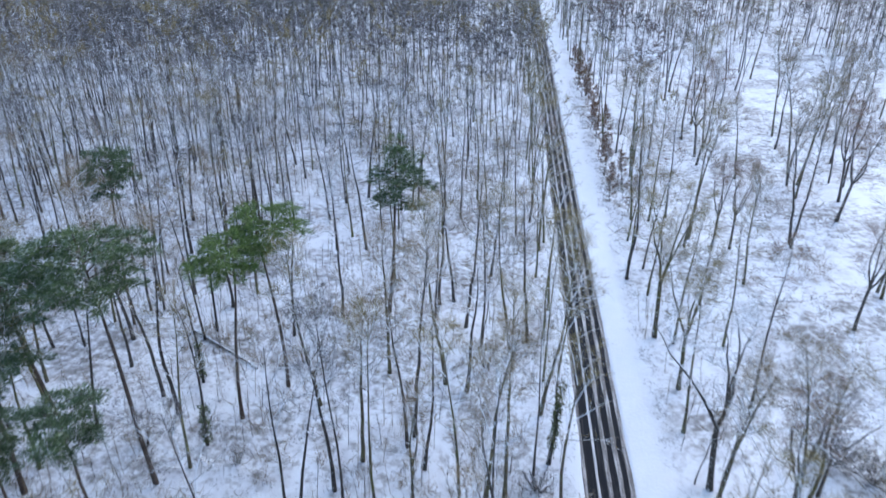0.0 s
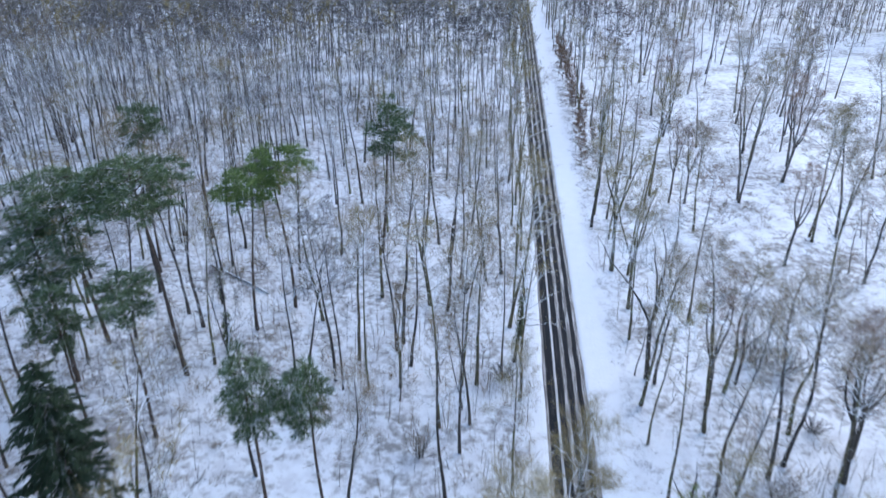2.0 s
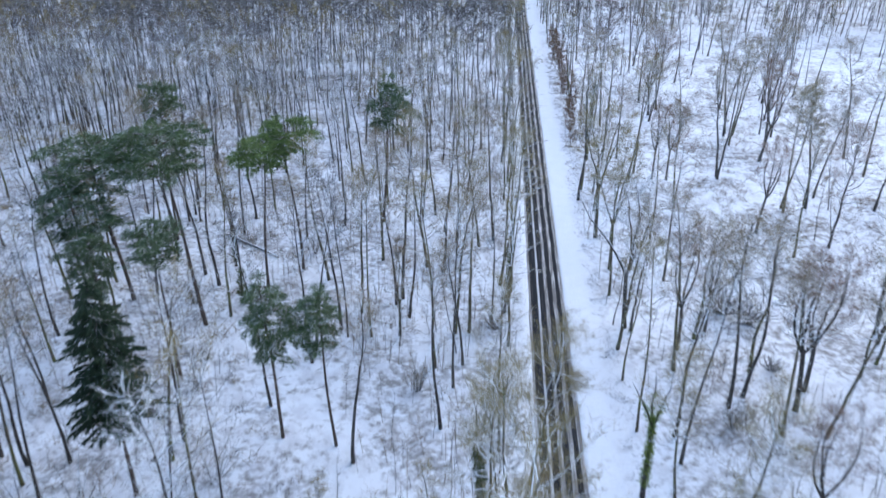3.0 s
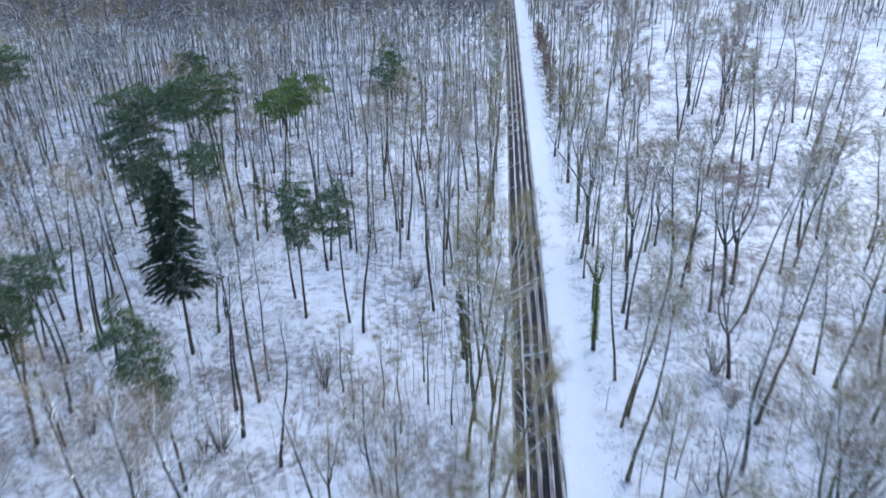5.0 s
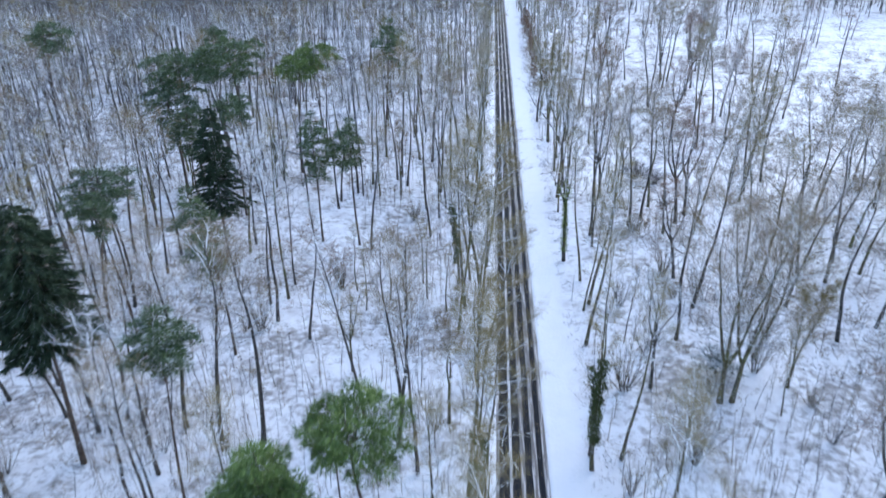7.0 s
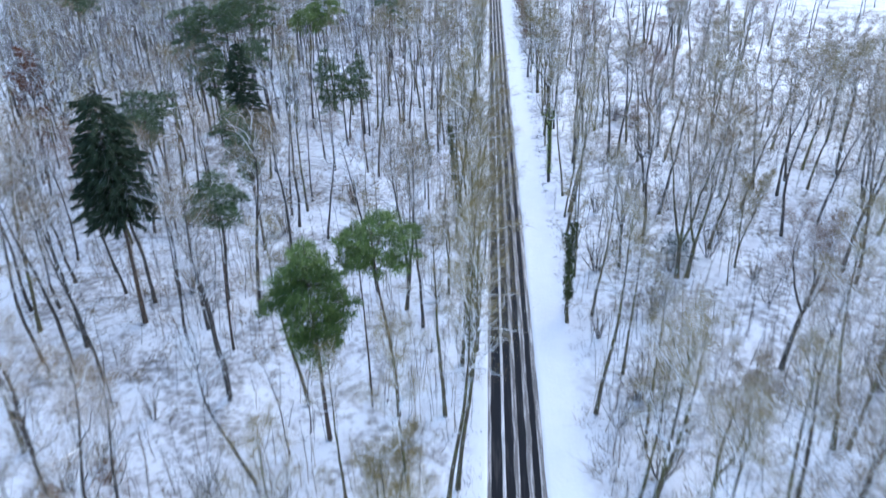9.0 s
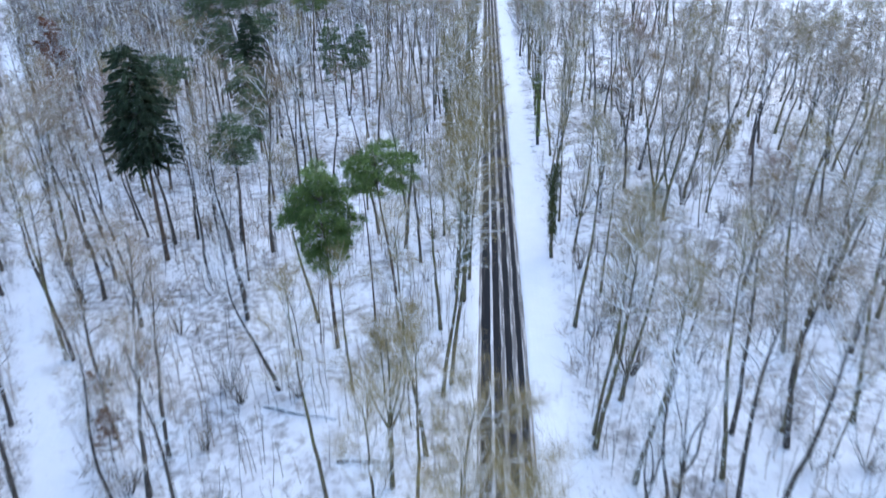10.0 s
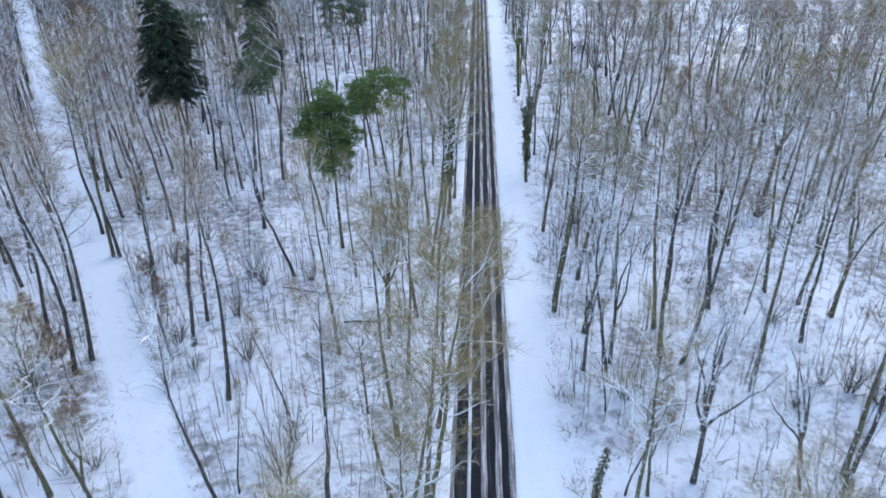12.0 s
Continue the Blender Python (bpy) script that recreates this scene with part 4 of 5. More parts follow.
plant("thicket", 12.1, 266.4, 9.0, 229)
plant("thicket", 10.4, 277.5, 8.6, 306)
plant("thicket", 12.9, 284.1, 6.5, 23)
plant("stump", 9.9, -97.0, 7.5, 130, wide=1.5)
plant("vase", -12.1, -64.9, 17.5, 40)
# crowns that reach over the road
plant("overhang", -6.0, 10.0, 22.0, 140, 3, 0)
plant("overhang", -5.6, -16.0, 22.0, 220, 3, 0)
plant("overhang", -4.7, 29.0, 24.0, 0, 4, 0)
plant("overhang", -4.9, -4.0, 22.0, 83, 5, 0)
plant("overhang", -4.6, -29.0, 23.0, 166, 4, 0)
plant("overhang", -4.6, -86.0, 24.0, 249, 8, 0)
plant("overhang", -4.8, -96.0, 26.0, 332, 8, 0)
plant("overhang", -6.4, -104.0, 24.0, 55, 3, 0)
plant("beech", -91.6, 22.0, 28.0, 10)
# shrubs on the floor
plant("shrub", -50.4, -75.7, 4.8, 183, wide=1.30)
plant("shrub", -50.3, -80.9, 5.7, 333, wide=1.36)
plant("shrub", -43.6, -86.3, 3.3, 238, wide=1.29)
plant("shrub", -47.1, -88.9, 3.8, 26, wide=1.35)
plant("shrub", -37.6, -92.5, 3.5, 240, wide=1.33)
plant("shrub", -36.8, -72.0, 4.2, 52, wide=1.19)
plant("shrub", -33.1, -77.5, 3.2, 110, wide=1.10)
plant("shrub", -34.9, -80.5, 3.7, 199, wide=0.98)
plant("shrub", -27.5, -75.2, 5.3, 71, wide=1.21)
plant("shrub", -31.6, -65.7, 4.4, 67, wide=0.90)
plant("shrub", 41.4, -81.7, 5.5, 107, wide=1.29)
plant("shrub", 39.3, -79.9, 5.7, 84, wide=1.34)
plant("shrub", 36.7, -79.0, 4.0, 101, wide=1.17)
plant("shrub", 32.5, -82.8, 5.0, 104, wide=0.99)
plant("shrub", -47.0, -55.7, 5.7, 100, wide=1.38)
plant("shrub", -44.7, -52.3, 5.5, 152, wide=0.91)
plant("shrub", -23.7, -56.7, 4.3, 74, wide=1.03)
plant("shrub", -30.1, -58.2, 4.1, 308, wide=1.19)
plant("shrub", -42.6, -44.1, 4.7, 173, wide=0.93)
plant("shrub", -61.6, 15.8, 4.1, 156, wide=1.14)
plant("shrub", -77.3, 16.7, 4.0, 246, wide=1.14)
plant("shrub", 25.7, -6.6, 3.7, 131, wide=1.39)
plant("shrub", -10.8, -15.3, 3.3, 183, wide=1.32)
plant("shrub", -56.7, 11.1, 3.2, 214, wide=1.08)
plant("shrub", -44.3, 89.6, 4.7, 4, wide=1.13)
plant("shrub", -16.1, 90.6, 5.0, 319, wide=1.38)
plant("shrub", -47.5, 67.5, 3.7, 125, wide=1.36)
plant("shrub", -60.5, 69.5, 5.6, 176, wide=1.16)
plant("shrub", -19.8, 49.8, 5.5, 128, wide=1.29)
plant("shrub", -7.4, 48.6, 3.5, 188, wide=1.33)
plant("shrub", -51.7, 47.1, 3.3, 46, wide=1.00)
plant("shrub", 23.7, 44.9, 4.5, 185, wide=1.36)
plant("shrub", -41.6, 5.9, 4.1, 359, wide=1.17)
plant("shrub", 37.8, -9.0, 4.0, 162, wide=1.05)
plant("holly", 27.2, -3.0, 5.0, 0, wide=1.3)
plant("broad3", 36.0, 54.0, 21.0, 120, 2, 0, 1.25)
# a belt of young trees and bushes by the verge
for i, (x, y) in enumerate(((-24.0, 13.0), (-20.5, 16.0), (-17.5, 11.0), (-14.5, 17.0), (-11.0, 13.0), (-26.5, 19.0), (-8.5, 18.5), (-15.5, 22.0))):
    plant("pole2", x, y, 12.0 + 0.4 * (i % 4), 47 * i, 1.5, 90 * i, 1.35)
plant("bush", -9.0, 66.0, 3.0, 40, label="rounded grey-olive bush beside the road")
plant("bush", 29.0, 74.0, 4.6, 110, wide=1.3, label="dense grey-brown bush in open snow")
plant("bush", 33.0, 71.0, 4.0, 200, wide=1.2, label="dense grey-brown bush in open snow")
plant("bush", 33.0, 58.5, 2.6, 20)
for i, (x, y) in enumerate(((-50.0, -77.0), (-46.5, -80.0), (-53.5, -73.0), (-45.0, -60.0), (-41.0, -57.0), (-40.5, -68.0), (-44.0, -93.0), (-40.5, -89.0))):
    plant("thicket", x, y, 5.0 + 0.7 * (i % 3), 61 * i, wide=1.2, label="small bushy reddish-brown tree beside the snowy track")



# ---- the wood between the trees that stand out ----
def joined(wood_parts):
    """One tree's parts as arrays of vertices, triangles and material numbers."""
    v, f, mi = [], [], []
    for n, w in enumerate(wood_parts):
        base = len(v)
        v += [tuple(p) for p in w.v]
        for face in w.f:
            f.append((base + face[0], base + face[1], base + face[2]))
            mi.append(n)
            if len(face) == 4:
                f.append((base + face[0], base + face[2], base + face[3]))
                mi.append(n)
    return np.array(v, np.float32), np.array(f, np.int32), np.array(mi, np.int32)


def stand(name, label, stock, mats, places):
    """Many far trees as one mesh. places: rows of x, y, z, height factor, width factor, turn, stock number."""
    vs, fs, ms, base = [], [], [], 0
    for x, y, z, h, w, turn, n in places:
        v, f, mi = stock[n % len(stock)]
        c, s = math.cos(turn), math.sin(turn)
        out = np.empty_like(v)
        out[:, 0] = x + w * (c * v[:, 0] - s * v[:, 1])
        out[:, 1] = y + w * (s * v[:, 0] + c * v[:, 1])
        out[:, 2] = z + h * v[:, 2]
        vs.append(out)
        fs.append(f + base)
        ms.append(mi)
        base += len(v)
    v, f, mi = np.concatenate(vs), np.concatenate(fs), np.concatenate(ms)
    me = bpy.data.meshes.new(name)
    me.vertices.add(len(v))
    me.vertices.foreach_set("co", v.ravel())
    me.loops.add(f.size)
    me.loops.foreach_set("vertex_index", f.ravel())
    me.polygons.add(len(f))
    me.polygons.foreach_set("loop_start", np.arange(0, f.size, 3, dtype=np.int32))
    for m in mats:
        me.materials.append(m)
    me.polygons.foreach_set("material_index", mi)
    me.update(calc_edges=True)
    return tagged(new(name, me), label, "trees", kind="stuff")


def growth(x, y):
    """Trees a square metre: dense on one side of the road, open on the other."""
    if -4.8 < x < 9.0 or ride_off(x, y) < 3.4:
        return 0.0
    if -78 < x < -46 and -48 < y < 0:
        return 0.012
    if x > 18 and y < -45:
        return 0.0012
    if x < -62 and y < 60:
        return 0.026
    if x > 20 and -10 < y < 75:
        return (0.026 if x > 42 else 0.014) if y < 45 and x > 28 else 0.024 if x > 45 else 0.0085
    if x > 0:
        if 75 < y < 315 and x > 20 + 0.03 * y:
            return 0.0013 if y < 220 else 0.0032
        if y >= 315:
            return 0.020
        return (0.003 if x < 32 else 0.008) if y < 80 else 0.0055 if y < 220 else 0.014
    return (0.0035 if y < -40 else 0.0065 if x > -34 else 0.015) if y < 60 else (0.0088 if x > -60 else 0.014) if y < 150 else 0.019 if x > -70 else 0.0255


# glades before the evergreens, on the side of the open ride and road
GLADES = [(-52.5, -23.5), (-51.0, 26.8), (-21.0, -46.6), (-13.6, -42.3), (-37.6, -29.6), (-62.2, 6.2), (-56.4, 8.5), (-36.5, 40.6), (-30.6, 41.4), (-32.2, 104.4), (-49.6, 76.0), (-45.2, 83.6), (-41.3, -0.6), (-56.4, 63.2), (-67.5, 70.5), (-71.5, 60.0), (-91.6, 22.0), (9.3, 31.3), (36.0, 54.0), (27.0, -22.0), (24.0, -8.0)]


def in_glade(x, y):
    for gx, gy in GLADES:
        ax, ay = -5.0 - gx, -110.0 - gy
        n = math.hypot(ax, ay)
        along = ((x - gx) * ax + (y - gy) * ay) / n
        if 0 < along < 24 and abs((x - gx) * ay - (y - gy) * ax) / n < 4.5:
            return True
    return False


rng = random.Random(7)
CELL = 3.0
taken = {}


def claim(x, y):
    taken.setdefault((int(x // CELL), int(y // CELL)), []).append((x, y))


def free(x, y, gap):
    i, j = int(x // CELL), int(y // CELL)
    return all(math.hypot(x - a, y - b) > gap for di in (-1, 0, 1) for dj in (-1, 0, 1) for a, b in taken.get((i + di, j + dj), ()))


for x, y in TAKEN:
    claim(x, y)

# rows of taller trees along both verges
verge = []
for side, y in ((-1, -120.0), (1, -117.0)):
    while y < 430:
        x = rng.uniform(-8.5, -5.2) if side < 0 else rng.uniform(10.0, 14.5)
        if free(x, y, 2.4):
            claim(x, y)
            verge.append((x, y))
        y += rng.uniform(7.5, 13.0) if side < 0 and y > 60 else rng.uniform(9.0, 15.0)

near, mid, far = [], [], []
y = -125.0
while y < 480:
    reach = min(24 + 0.66 * (y + 145), 330)
    for _ in range(int((2 * reach + 20) * 2.0 * 0.026)):
        px, py = rng.uniform(-reach - 20, reach), y + rng.uniform(0, 2.0)
        gap = 2.2 if py > 60 else 3.2
        if rng.random() > growth(px, py) / 0.026 or not free(px, py, gap) or in_glade(px, py):
            continue
        claim(px, py)
        (near if (75 < py < 200 and 22 < px < 95) or (py < (-20 if px > -44 else 0) or (0 < px < 38 and py < 30)) and -80 < px < 95 else mid if py < 175 else far).append((px, py))
    y += 2.0

thin = random.Random(91)
y = -108.0
while y < 30:
    for _ in range(2):
        px, py = thin.choice((thin.uniform(-66, -9), thin.uniform(10.5, 58), thin.uniform(10.5, 46))), y + thin.uniform(0, 4)
        if ride_off(px, py) > 3.2 and not (px > 16 and py < -40 and thin.random() < 0.5) and free(px, py, 1.6):
            plant(thin.choice(("white_shrub", "white_shrub", "shrub")), px, py, thin.uniform(3.5, 8.5), thin.uniform(0, 360), wide=thin.uniform(0.75, 1.2))
    y += 4.0

PLAIN = ("tall0", "tall3", "tall2", "tall3", "tall1", "tall4", "pole0", "pole1", "pole2", "pole0")
for x, y in near:
    key = rng.choice(("tall3", "high2", "pole0", "high2", "tall4") if x < -44 else PLAIN if x < 0 else ("high0", "tall5", "tall0", "high2", "broad3") if y > 75 else ("high0", "broad1", "high2", "broad0", "vase", "tall2", "high1", "broad3"))
    plant(key, x, y, KINDS[key]["high"] * rng.uniform(0.8, 1.12), rng.uniform(0, 360), rng.uniform(0, 4), rng.uniform(0, 360), rng.uniform(0.85, 1.15))
for x, y in verge:
    if y < 40:
        plant("tall2", x, y, rng.uniform(19, 27), rng.uniform(0, 360), rng.uniform(0, 3), rng.uniform(0, 360), rng.uniform(0.85, 1.15))

WOOD_MATS = [BARK_GREY, BARK_LIMB, TWIG_BROWN, SNOW_BOUGH]
DARK_MATS = [BARK_DARK, BARK_LIMB, TWIG_BROWN, SNOW_BOUGH]
MOSS_MATS = [BARK_MOSS, BARK_LIMB_MOSS, TWIG_OLIVE, SNOW_BOUGH]
RED_MATS = [BARK_GREY, BARK_LIMB, TWIG_RED, SNOW_BOUGH]


def stock(seed, start, reach, thick=0.2, **shape):
    return [joined([t["trunk"], t["branching"], t["crown"]] + ([t["snow_load"]] if "snow_load" in t else [])) for t in (bare_tree(seed + i, 25.0, thick + 0.025 * (i % 3), start + 0.03 * (i % 4), reach + 0.01 * (i % 3), **shape) for i in range(8))]


mid_stock = stock(700, 0.50, 0.185, limbs=13, subs=7, twigs=7, rise=0.09, sides=5, twig_width=0.024, twig_len=1.25, steep=0.0)
far_stock = stock(750, 0.50, 0.24, limbs=9, subs=4, twigs=9, thick=0.13, rise=0.12, sides=4, twig_width=0.074, twig_len=1.5, steep=0.0)
dome_stock = stock(770, 0.36, 0.235, limbs=22, subs=8, twigs=12, thick=0.24, rise=0.12, sides=6, twig_width=0.017, twig_len=1.5, gnarl=0.14, spread=0.4)


def rows(places, low=0.85, high=1.22):
    return [(x, y, lie_of_land(x, y), rng.uniform(low, high), rng.uniform(0.8, 1.2), rng.uniform(0, 6.28), rng.randrange(8)) for x, y in places]


def dealt(places, n):
    """The places dealt at random into n heaps."""
    heaps = [[] for _ in range(n)]
    for p in places:
        heaps[rng.randrange(n)].append(p)
    return heaps


# left and distant woods: bluish haze and weaker light painted as grey twigs
HAZE_GREY_MATS = [BARK_DARK, BARK_LIMB, TWIG_GREY, SNOW_BOUGH]
# distant trees: haze in the twig colour, pinkish on the right
FAR_MATS = [BARK_GREY, BARK_LIMB, TWIG_FAR_HAZE]
FAR_RED_MATS = [BARK_GREY, BARK_LIMB, TWIG_FAR_RED_HAZE]
# full-crowned wood across the road: fewer stems than the slender stands
pick = random.Random(17)
domed = [p for p in mid if p[0] > 20 and p[1] < 75]
mid = [p for p in mid if p not in domed]
domed = [p for p in domed if pick.random() < 0.62]
for n, (mats, words) in enumerate(((MOSS_MATS, "mossy olive-brown"), (WOOD_MATS, "grey-brown"))):
    stand("domed_wood", f"leafless {words} wood of broad domed crowns", dome_stock, mats, [(x, y, lie_of_land(x, y), pick.uniform(0.78, 1.08), pick.uniform(0.85, 1.2), pick.uniform(0, 6.28), pick.randrange(8)) for x, y in domed[n::2]])
for places, kinds, word in ((mid, mid_stock, ""), (far, far_stock, "distant ")):
    a, b, c, d = dealt(places, 4)
    if word:
        east = [p for p in b + c if p[0] > 12]
        b, c = [p for p in b if p[0] <= 12], [p for p in c if p[0] <= 12]
        stand("bare_wood", "distant leafless wood standing in snow, its twigs tinted for pinkish haze", kinds, FAR_RED_MATS, rows(east))
        stand("bare_wood", "distant leafless wood standing in snow, its twigs greyed for haze", kinds, HAZE_GREY_MATS, rows(d + a[::2] + [p for p in a[1::2] if p[0] < -30]))
        a, d = [p for p in a[1::2] if p[0] >= -30], []
    if word:
        stand("bare_wood", "distant leafless brown wood standing in snow, its twigs greyed for haze", kinds, FAR_MATS, rows(a))
    stand("bare_wood", f"{word}leafless dark-stemmed wood standing in snow", kinds, HAZE_GREY_MATS if word else DARK_MATS, rows(b))
    stand("bare_wood", f"{word}leafless mossy olive-brown wood standing in snow", kinds, MOSS_MATS, rows(c))
    if not word:
        west = [p for p in a + d if p[0] < -22]
        stand("bare_wood", "leafless wood standing in snow, its twigs greyed for haze", kinds, HAZE_GREY_MATS, rows(west))
        a, d = [p for p in a if p[0] >= -22], [p for p in d if p[0] >= -22]
        stand("bare_wood", "leafless grey-brown wood standing in snow", kinds, WOOD_MATS, rows(a))
        stand("bare_wood", f"{word}leafless reddish-twigged wood standing in snow", kinds, RED_MATS, rows(d))
stand("verge_wood", "leafless olive-brown trees lining the road", mid_stock, MOSS_MATS, rows([p for p in verge if p[1] >= 40], 0.8, 1.1))


# ---- brush, saplings and fallen wood on the floor ----
def brush_stock(seed, size, high, count, width):
    r = random.Random(seed)
    w = Wood()
    for _ in range(count):
        az, d = r.uniform(0, 6.28), size * r.random() ** 0.6
        p = Vector((math.cos(az) * d, math.sin(az) * d, -0.05))
        way = Vector((r.uniform(-0.8, 0.8), r.uniform(-0.8, 0.8), r.uniform(0.3, 1.2)))
        w.blade(p, p + way.normalized() * high * r.uniform(0.4, 1.1), width * r.uniform(0.6, 1.4), r)
    return joined([w])


def brush():
    r = random.Random(21)
    low = [brush_stock(800 + i, 1.3, 0.8, 14, 0.036) for i in range(6)]
    tall = [brush_stock(820 + i, 1.0, 2.6, 18, 0.026) for i in range(6)]
    heaps = {"low": [], "tall": []}
    y = -130.0
    while y < 230:
        reach = 60 + 0.62 * (y + 150)
        for _ in range(int(reach * 1.8)):
            x, yy = r.uniform(-reach, reach), y + r.uniform(0, 4)
            if -5.5 < x < 8.5 or ride_off(x, yy) < 2.6:
                continue
            thick = noise.noise((x * 0.05, yy * 0.05, 11.0)) + 0.4 * noise.noise((x * 0.2, yy * 0.2, 5.0))
            if thick < r.uniform(-0.2, 0.4) - (0.3 if x < -35 else 0.0) + (0.25 if x < 0 and yy < -25 else 0.0):
                continue
            heaps["tall" if r.random() < 0.4 else "low"].append((x, yy, lie_of_land(x, yy), r.uniform(0.6, 1.3), r.uniform(0.7, 1.5), r.uniform(0, 6.28), r.randrange(6)))
        y += 4.0
    dx, dy = RIDE_B[0] - RIDE_A[0], RIDE_B[1] - RIDE_A[1]
    n = math.hypot(dx, dy)
    for k in range(420):
        u = k * 0.55 - 30.0
        for off in (-1.1 + r.uniform(-0.2, 0.2), 3.3 + r.uniform(-0.6, 0.6), -3.4 + r.uniform(-0.6, 0.6)):
            x, yy = RIDE_A[0] + dx / n * u + dy / n * off, RIDE_A[1] + dy / n * u - dx / n * off
            if r.random() < (0.5 if abs(off) < 2 else 0.6):
                small = 0.3 if abs(off) < 2 else 0.8
                heaps["low"].append((x, yy, lie_of_land(x, yy), small * r.uniform(0.5, 1.0), small * r.uniform(0.5, 1.1), r.uniform(0, 6.28), r.randrange(6)))
    for k in range(900):
        x, yy = r.choice((r.uniform(-6.5, -4.2), r.uniform(8.0, 10.5))), r.uniform(-115, 260)
        heaps["low"].append((x, yy, lie_of_land(x, yy), r.uniform(0.4, 1.0), r.uniform(0.5, 1.0), r.uniform(0, 6.28), r.randrange(6)))
    tagged(stand("low_brush", "grey-brown bramble and heather poking through the snow", low, [TWIG_GREY], heaps["low"]), category="brush")
    tagged(stand("sapling_brush", "thin leafless saplings and shoots standing in snow", tall, [TWIG_BROWN], heaps["tall"]), category="brush")


def sapling_stock(seed):
    r = random.Random(seed)
    w = Wood()
    high = r.uniform(4.0, 8.0)
    line = bent(r, Vector((0, 0, -0.1)), Vector((r.uniform(-0.12, 0.12), r.uniform(-0.12, 0.12), 1)), high, 2, 0.0, 0.08)
    w.tube(line, [0.04, 0.03, 0.008], 3)
    for _ in range(16):
        p, d = on_line(line, r.uniform(0.3, 1.0))
        way = d * 0.8 + Vector((r.uniform(-0.8, 0.8), r.uniform(-0.8, 0.8), r.uniform(0.0, 0.6)))
        w.blade(p, p + way.normalized() * r.uniform(0.6, 1.6), 0.016, r)
    return joined([w])


def saplings():
    r = random.Random(33)
    kinds = [sapling_stock(840 + i) for i in range(10)]
    dark, pale, white = [], [], []
    y = -115.0
    while y < 200:
        reach = min(24 + 0.66 * (y + 145), 230)
        for _ in range(int(reach * (1.9 if y < -10 else 1.0))):
            x, yy = r.uniform(-reach, reach), y + r.uniform(0, 4)
            if -5.0 < x < 9.0 or ride_off(x, yy) < 3.0 or (x > 24 and yy > 80) or (x > 0 and yy > -10 and r.random() < 0.35):
                continue
            if noise.noise((x * 0.04, yy * 0.04, 21.0)) < r.uniform(-0.5, 0.3):
                continue
            (dark if r.random() < 0.35 else pale if r.random() < 0.55 else white).append((x, yy, lie_of_land(x, yy), r.uniform(0.7, 1.3), r.uniform(0.8, 1.3), r.uniform(0, 6.28), r.randrange(10)))
        y += 4.0
    stand("sapling_growth", "slender leafless saplings between the trees", kinds, [BARK_DARK], dark)
    stand("sapling_growth", "slender leafless grey-brown saplings between the trees", kinds, [TWIG_BROWN], pale)
    stand("sapling_growth", "slender snow-lined saplings between the trees", kinds, [TWIG_WHITE], white)


brush()
saplings()


def fallen_log(x, y, turn, length, thick, seed):
    """A felled or fallen stem half sunk in snow, with a snow cap along its back."""
    r = random.Random(seed)
    stem, cap = Wood(), Wood()
    pts = [Vector((length * (k / 5 - 0.5), 0.12 * r.uniform(-1, 1), thick * 0.55)) for k in range(6)]
    stem.tube(pts, [thick * (1.0 - 0.09 * k) for k in range(6)], 8)
    cap.tube([q + Vector((0, 0, thick * 0.62)) for q in pts], [thick * 0.55] * 6, 6)
    ob = new("fallen_log", mesh_of("fallen_log", [tuple(v) for v in stem.v], stem.f + [tuple(range(8)), tuple(range(47, 39, -1))], [BARK_DARK]))
    child = new("snow_cap", mesh_of("snow_cap", [tuple(v) for v in cap.v], cap.f, [SNOW_CAP]))
    child.parent = ob
    ob.matrix_basis = Matrix.Translation((x, y, lie_of_land(x, y))) @ pose(0, 0, 0, 0, 0, turn)
    tagged(ob, "dark fallen tree stem capped with snow", "log", "fallen stems")


SNOW_CAP = shader("snow_cap")[0]
SNOW_CAP.node_tree.nodes["Principled BSDF"].inputs["Base Color"].default_value = (*SNOW, 1)
fallen_log(-14.9, -67.0, 1, 5.0, 0.22, 1)
fallen_log(-23.0, -59.7, -13, 9.0, 0.18, 2)
fallen_log(-58.0, 92.0, -34, 17.0, 0.22, 3)


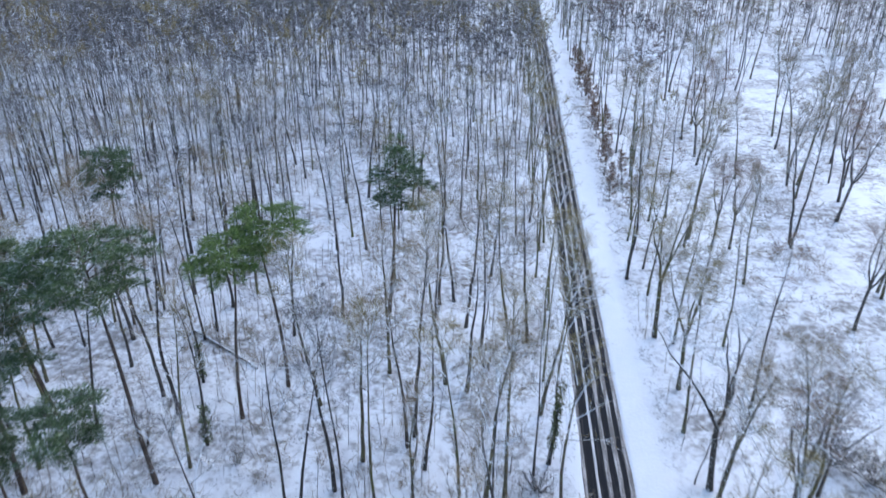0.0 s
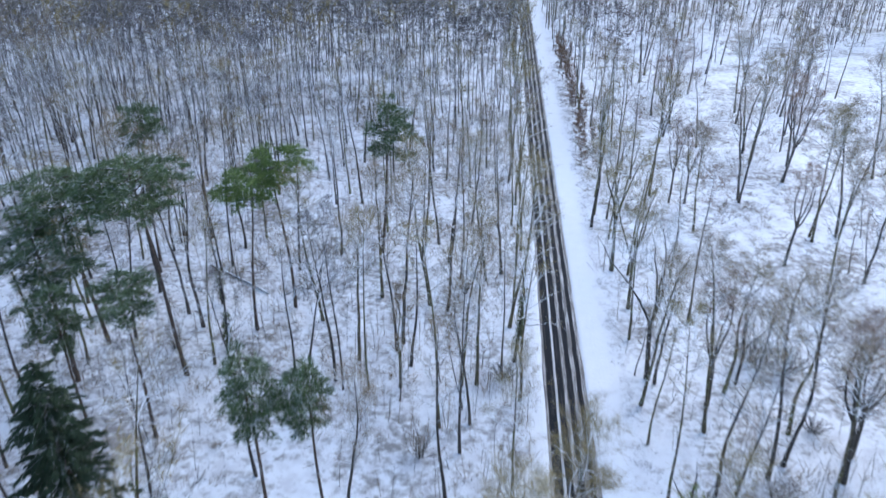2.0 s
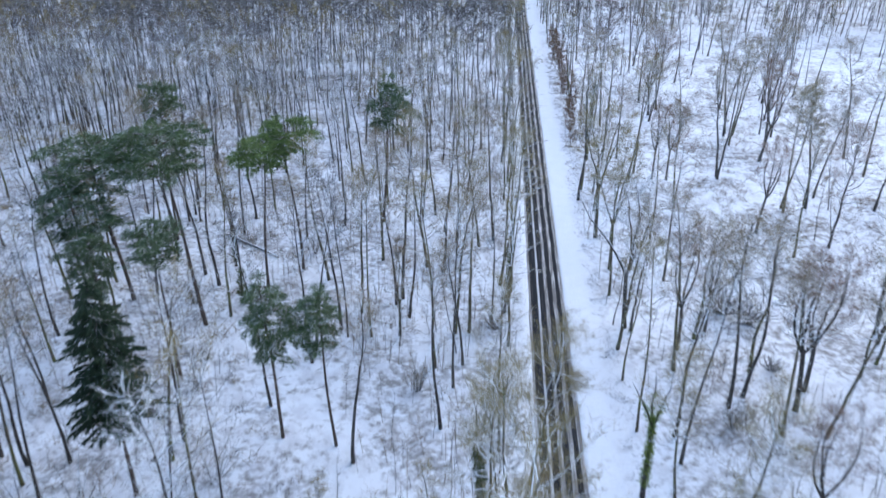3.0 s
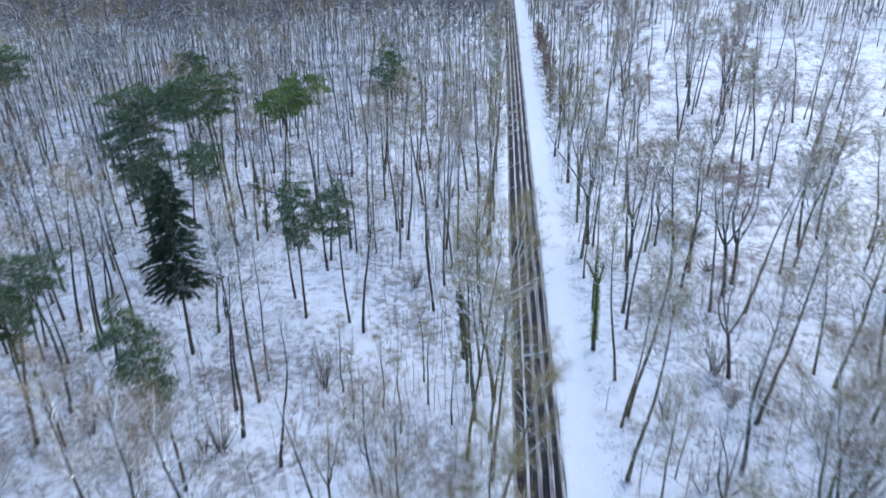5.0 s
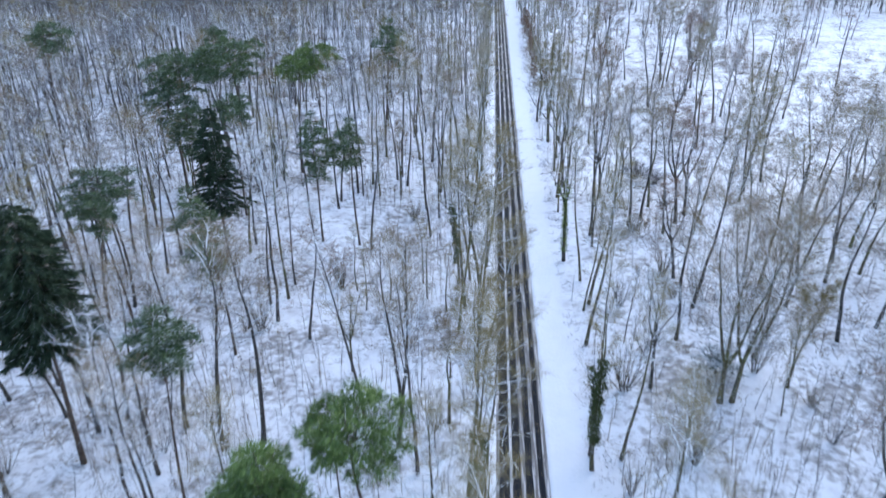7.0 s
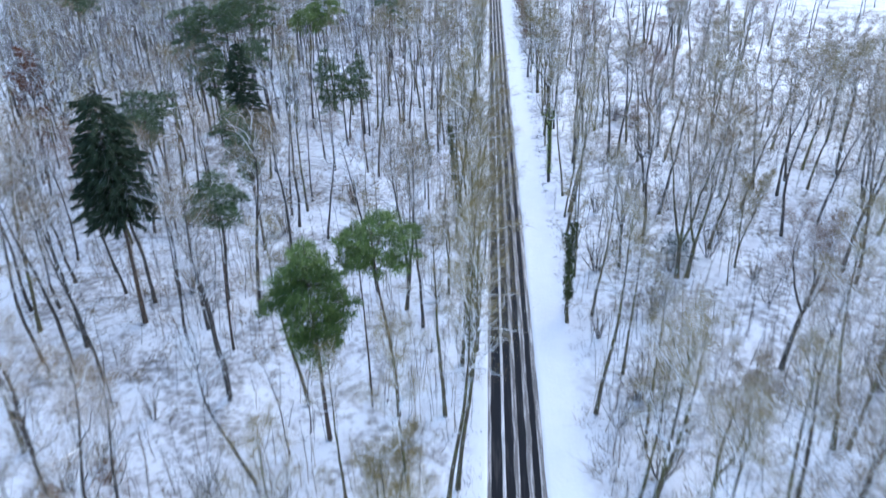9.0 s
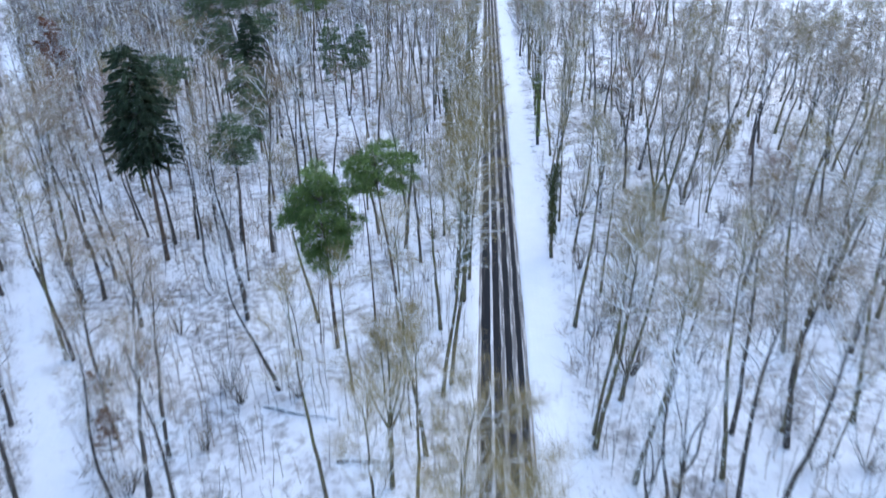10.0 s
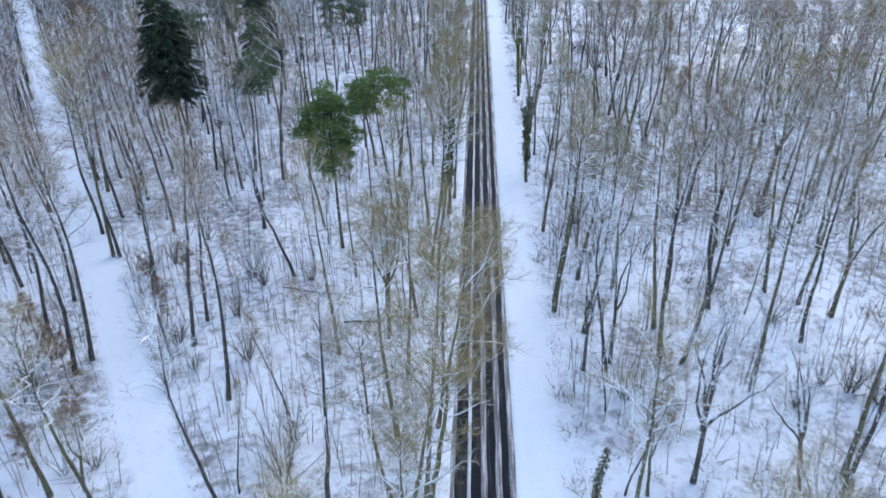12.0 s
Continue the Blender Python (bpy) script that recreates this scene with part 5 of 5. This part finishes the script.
# ---- a car far off on the road ----
def car(x, y):
    paint = shader("car_paint")[0]
    b = paint.node_tree.nodes["Principled BSDF"]
    b.inputs["Base Color"].default_value, b.inputs["Roughness"].default_value = (0.35, 0.36, 0.38, 1), 0.3
    glass = shader("car_glass")[0]
    b = glass.node_tree.nodes["Principled BSDF"]
    b.inputs["Base Color"].default_value, b.inputs["Roughness"].default_value = (0.01, 0.01, 0.012, 1), 0.1
    rubber = shader("tyre_rubber")[0]
    b = rubber.node_tree.nodes["Principled BSDF"]
    b.inputs["Base Color"].default_value, b.inputs["Roughness"].default_value = (0.02, 0.02, 0.02, 1), 0.8
    ob = new("car")

    def hull(name, rows, material):
        """A body from cross-sections along its length: rows of y, half width, bottom, top."""
        v = [(sx * w, yy, z) for yy, w, lo, hi in rows for sx, z in ((-1, lo), (1, lo), (0.92, hi), (-0.92, hi))]
        f = [(4 * k + i, 4 * k + (i + 1) % 4, 4 * k + 4 + (i + 1) % 4, 4 * k + 4 + i) for k in range(len(rows) - 1) for i in range(4)]
        f += [(3, 2, 1, 0), tuple(4 * (len(rows) - 1) + i for i in range(4))]
        part = new(name, mesh_of(name, v, f, [material]))
        part.parent = ob
        return part

    hull("body", [(-2.1, 0.74, 0.4, 0.75), (-1.9, 0.86, 0.28, 0.92), (-0.9, 0.88, 0.25, 0.95), (0.9, 0.88, 0.25, 0.92), (1.8, 0.84, 0.28, 0.8), (2.1, 0.7, 0.4, 0.62)], paint)
    hull("glasshouse", [(-1.85, 0.68, 0.93, 0.98), (-1.2, 0.72, 0.93, 1.4), (0.1, 0.72, 0.92, 1.42), (0.95, 0.7, 0.9, 0.95)], glass)
    hull("roof", [(-1.2, 0.62, 1.41, 1.46), (-0.5, 0.64, 1.42, 1.5), (0.1, 0.62, 1.42, 1.46)], paint)
    for sx in (-0.78, 0.78):
        for yy in (-1.3, 1.3):
            w = Wood()
            w.tube([Vector((-0.1, 0, 0)), Vector((0.1, 0, 0))], [0.31, 0.31], 14)
            wheel = new("wheel", mesh_of("wheel", [tuple(q) for q in w.v], w.f + [tuple(range(13, -1, -1)), tuple(range(14, 28))], [rubber]))
            wheel.parent = ob
            wheel.location = (sx, yy, 0.31)
    ob.location = (x, y, 0.02)
    tagged(ob, "grey car driving away on the snowy road", "car")


car(1.5, 366.0)
